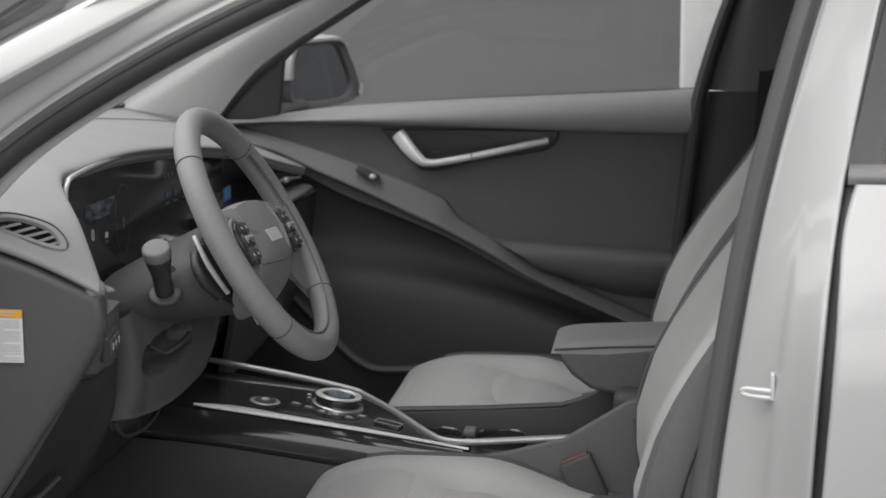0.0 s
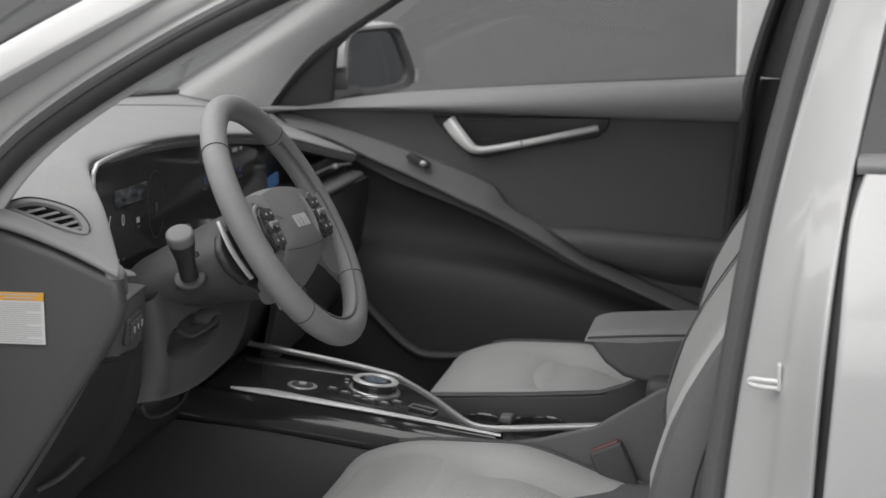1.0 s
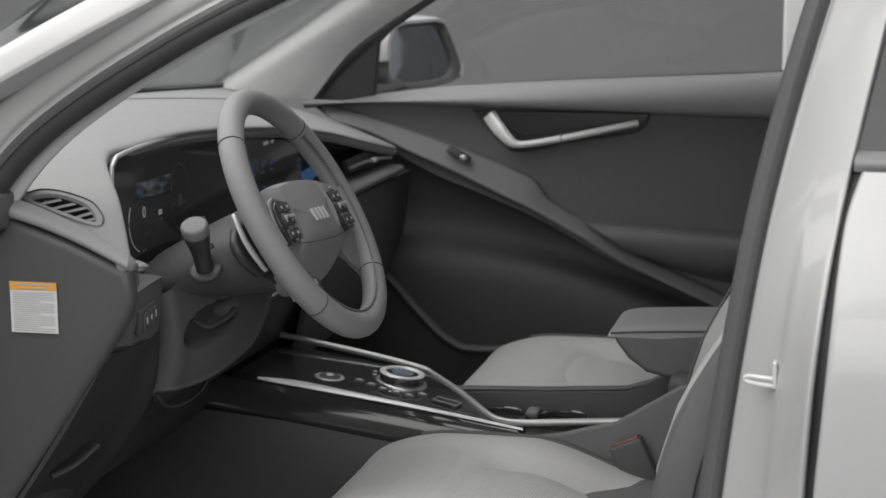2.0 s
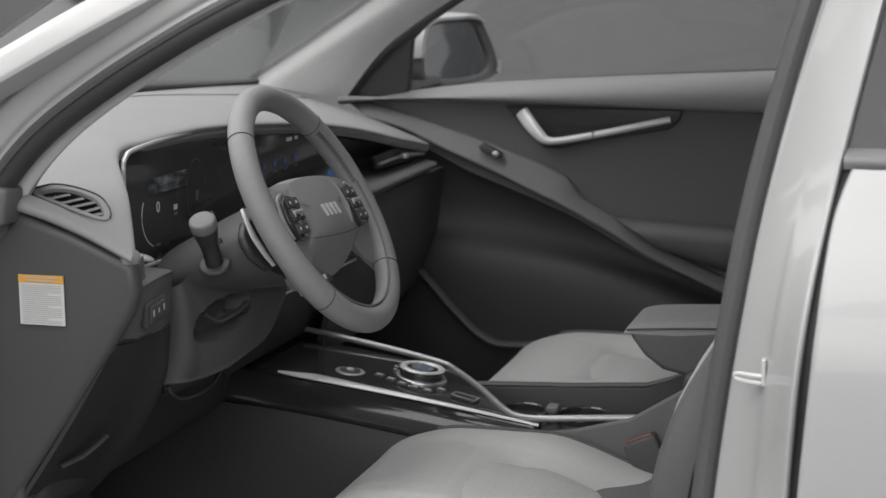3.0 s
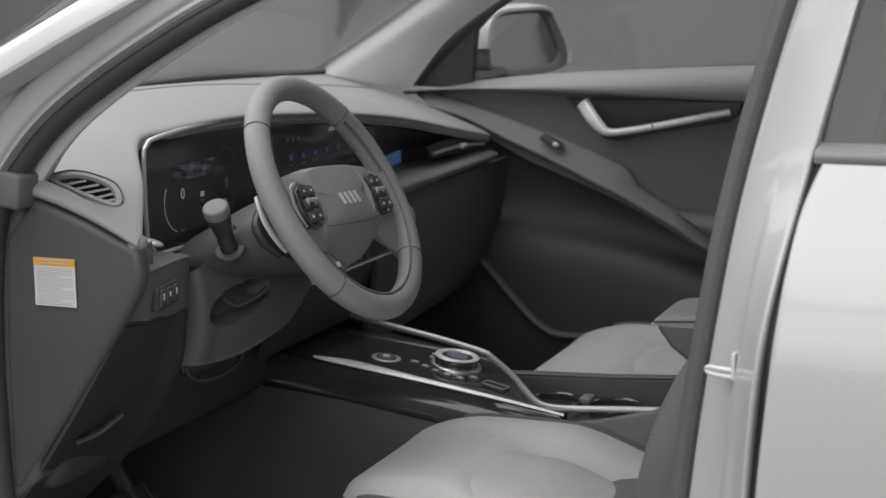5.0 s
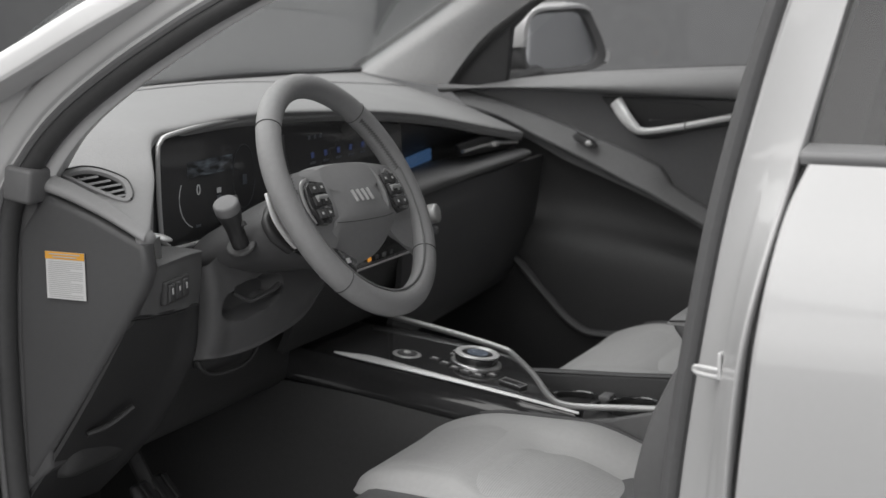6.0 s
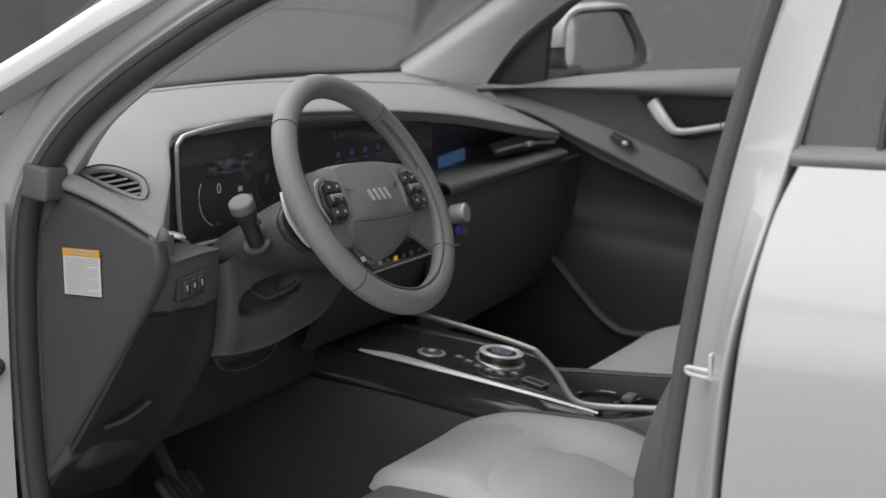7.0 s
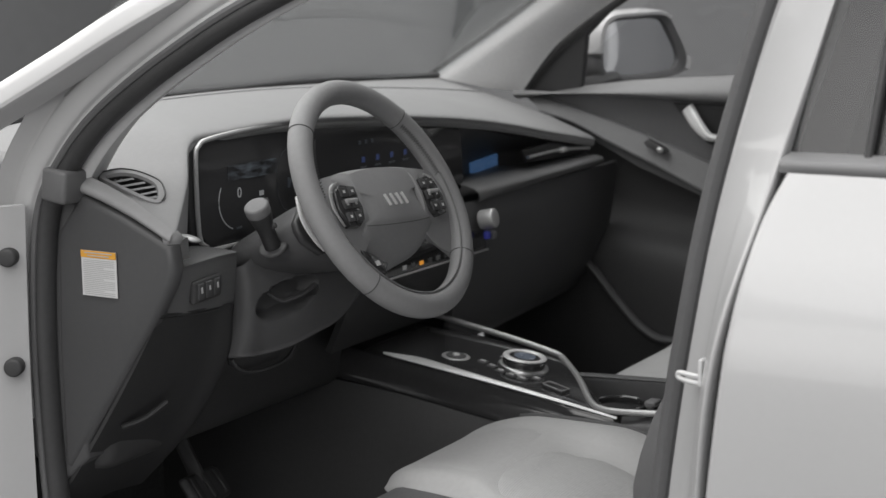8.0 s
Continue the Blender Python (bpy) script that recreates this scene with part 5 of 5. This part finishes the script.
def seat(name, label, taper):
    s = thing(name, (0.3, -0.365, 0.32), label, "car seat", "front seats")
    yc = -0.365

    def reach(x):
        """Half the cushion's width on the door side, drawn in towards its front."""
        return (0.265 - taper * (1 - 0.35 * ease(0.10, 0.40, x))) * (1 - 3.2 * taper * max(0.0, (0.13 - x) / 0.105) ** 2.2)

    def cushion(x, y):
        v = abs(y - yc) / 0.255
        edge = v if y > yc else (yc - y) / (reach(x) - 0.010)
        base = 0.620 + 0.012 * ease(0.03, 0.14, x) - 0.058 * ease(0.26, 0.46, x)
        valley = 0.020 * ease(0.19, 0.26, x) * (1 - ease(0.42, 0.62, v))
        return base - valley + 0.006 * ease(0.50, 0.75, v) - (0.030 if y > yc else 0.030 - 0.1 * taper) * ease(0.86, 1.05, edge)

    def rolled(x, y, up=0.0):
        """The cushion's height where its edges roll over."""
        d = y - yc - 0.003
        u, v = (x - 0.2925) / 0.2675, d / (0.265 if d > 0 else reach(x))
        e = max(0.0, (1 - abs(u) ** 6) * (1 - abs(v) ** 7)) ** 0.45
        return lerp(0.578 + 0.16 * taper * ease(0.0, 0.06, -d) * ease(0.03, 0.10, x), cushion(x, y), e) + up

    rows = []
    for i in range(45):
        x = 0.2925 - 0.2675 * math.cos(math.pi * i / 44)
        rows.append([(x, y, rolled(x, y)) for y in (yc + 0.003 - (reach(x) if j < 20 else 0.265) * math.cos(math.pi * j / 40) for j in range(41))])
    part("cushion", skin(rows), SEAT, s, "pale grey leather cushion")
    part("cushion_base", skin(pillow(0.026, 0.56, yc - 0.266, yc + 0.270, 0.40, lambda x, y: 0.586 + 0.12 * taper * ease(0.0, 0.06, yc - y) - 0.09 * ease(0.265 - taper * 0.55, 0.31, yc - y), 14.0, 28)), SEAT_SIDE, s, "dark grey cushion side")
    part("seat_frame", box((0.34, yc, 0.37), (0.44, 0.44, 0.10), 0.02), BLACK, s)
    ins = []
    for i in range(21):
        x = lerp(0.205, 0.50, (i / 20) ** 1.6)
        t = min(1, (x - 0.205) / 0.045)
        w = min(0.125, reach(x) - 0.02) * max(0.02, 1 - (1 - t) ** 3) ** 0.4
        ins.append([(x, yc + w * k / 10, rolled(x, yc + w * k / 10) + 0.012 * (1 - abs(k / 10) ** 3) * ease(0.205, 0.240, x) - 0.004 * abs(k / 10) ** 6 - 0.001) for k in range(-10, 11)])
    part("insert", skin(ins), CLOTH, s, "ribbed cloth insert")
    part("front_insert", skin([[(x, yc + min(w, reach(x) - 0.03 if k < 0 else w) * k / 8, rolled(x, yc + min(w, reach(x) - 0.03 if k < 0 else w) * k / 8, 0.0012 - 0.0040 * abs(k / 8) ** 8 - 0.003 * (x < 0.06) - 0.003 * (x > 0.19))) for k in range(-8, 9)] for x, w in ((0.055, 0.140), (0.066, 0.150), (0.08, 0.156), (0.10, 0.160), (0.12, 0.163), (0.14, 0.166), (0.16, 0.165), (0.18, 0.15), (0.198, 0.12))]), CLOTH, s, "ribbed cloth front panel")
    part("cushion_piping", tube([(x, yc + 0.216, rolled(x, yc + 0.216) + 0.0005) for x in (0.10, 0.13, 0.16, 0.22, 0.30, 0.38, 0.46)], 0.0040), DARK, s, "dark piping")
    FACE = [(0.56, 0.500), (0.60, 0.488), (0.65, 0.474), (0.72, 0.475), (0.80, 0.500), (0.85, 0.526), (0.93, 0.578), (1.00, 0.630), (1.10, 0.690), (1.20, 0.737), (1.24, 0.76)]
    side_rows, back_rows = [], []
    for i in range(27):
        z = lerp(0.56, 1.24, i / 26)
        x0 = along(FACE, z)
        half = along([(0.56, 0.25), (0.75, 0.26), (0.95, 0.245), (1.1, 0.21), (1.24, 0.17)], z)
        close = max(0.0, 1 - abs(2 * (z - 0.90) / 0.70) ** 8) ** 0.5
        face, rear_ = [], []
        for j in range(29):
            v = -math.cos(math.pi * j / 28)
            e = max(0.0, 1 - abs(v) ** 5) ** 0.5 * close
            dish = 0.022 * (1 - ease(0.35, 0.80, abs(v)))
            thick = 0.10
            face.append((x0 + dish * close + thick * (1 - e) * 0.75, yc + half * v, z))
        side_rows.append(face)
        back_rows.append([(x0 + 0.15 - 0.05 * abs(k / 6) ** 3, yc + half * k / 6, z) for k in range(-6, 7)])
    part("backrest", skin(side_rows), SEAT, s, "pale grey leather backrest")
    part("backrest_shell", skin(back_rows), SEAT_SIDE, s)
    for w in (-1, 1):
        flank = []
        for i in range(18):
            z = lerp(0.555, 1.22, i / 17)
            x0 = along(FACE, z)
            half = along([(0.56, 0.25), (0.75, 0.26), (0.95, 0.245), (1.1, 0.21), (1.24, 0.17)], z)
            flank.append([(x0 + 0.020, yc + w * (half * 0.88), z), (x0 + 0.012, yc + w * (half * 0.93), z), (x0 + 0.018, yc + w * (half + 0.002), z), (x0 + 0.035, yc + w * (half + 0.009), z), (x0 + 0.07, yc + w * (half + 0.010), z), (x0 + 0.13, yc + w * (half + 0.004), z), (x0 + 0.165, yc + w * half * 0.85, z)])
        part("backrest_side", skin(flank), SEAT_SIDE, s, "dark grey backrest side")
        part("side_seam", tube([(along(FACE, z) + 0.058, yc + w * (along([(0.56, 0.25), (0.75, 0.26), (0.95, 0.245), (1.1, 0.21), (1.24, 0.17)], z) + 0.0105), z) for z in (0.58, 0.66, 0.75, 0.85, 0.95, 1.05, 1.15)], 0.0014), BLACK, s)
    part("front_seam", tube([(along(FACE, z) + 0.006, yc + 0.19 - 0.02 * ease(0.9, 1.2, z), z) for z in (0.62, 0.70, 0.78, 0.86, 0.94, 1.02, 1.10, 1.18)], 0.0014), SEAT_SIDE, s)
    part("headrest", ball((0.80, yc, 1.33), (0.055, 0.13, 0.085), pose(0, 0, 0, 0, 12, 0)), SEAT, s)
    for w in (-0.07, 0.07):
        part("headrest_post", tube([(0.765, yc + w, 1.21), (0.79, yc + w, 1.29)], 0.006, smooth=1), CHROME, s)
    return s


near_seat = seat("front_seat", "pale grey leather driver's seat with ribbed cloth insert", 0.155)
far_seat = seat("front_seat", "pale grey leather passenger seat beside the console", 0.0)
far_seat.location = (0.322, 0.365, 0.310)

# ---- belt buckle and pedals ----
buckle = thing("belt_buckle", (0.40, -0.14, 0.55), "dark belt buckle with a red release button by the console", "buckle")
bm = box((0.412, -0.146, 0.600), (0.048, 0.024, 0.072), 0.004, pose(0, 0, 0, 0, -24, 0))
part("housing", bm, DARK, buckle, "dark plastic housing")
part("release_button", box((0.3975, -0.146, 0.6335), (0.041, 0.016, 0.006), 0.002, pose(0, 0, 0, 0, -24, 0)), RED, buckle, "red release button")
for dx, dz in ((-0.008, -0.030), (0.022, -0.019)):
    part("rivet", drum((0.414 + dx, -0.1585, 0.600 + dz), 0.003, 0.003, (0, -1, 0), 0.0005, sides=16), JET, buckle)
part("buckle_stem", tube([(0.41, -0.142, 0.58), (0.425, -0.142, 0.54), (0.43, -0.142, 0.42)], 0.014, 0.005, smooth=3), BLACK, buckle)
pedal = thing("brake_pedal", (-0.37, -0.35, 0.40), "metal-faced brake pedal in the dark footwell", "pedal")
part("pedal_plate", box((-0.345, -0.355, 0.505), (0.016, 0.085, 0.055), 0.008, pose(0, 0, 0, 0, -40, 0)), DARK, pedal)
part("pedal_arm", tube([(-0.352, -0.355, 0.51), (-0.40, -0.355, 0.60), (-0.42, -0.355, 0.70)], 0.009, 0.014), BLACK, pedal)
for k in range(3):
    part("pedal_rib", box((-0.335, -0.383 + 0.028 * k, 0.512), (0.004, 0.012, 0.045), 0.002, pose(0, 0, 0, 0, -40, 0)), RUBBER, pedal)

# ---- behind the car ----
# bright reflection in the far window, built as a solid white strip outside it
post = thing("window_reflection", (0.60, 1.08, 0), "white upright strip standing in for a reflection in the far window", "post")
part("bright_strip", box((0.600, 1.08, 1.1), (0.090, 0.04, 2.2), 0.01), REFLECTION_WHITE, post)
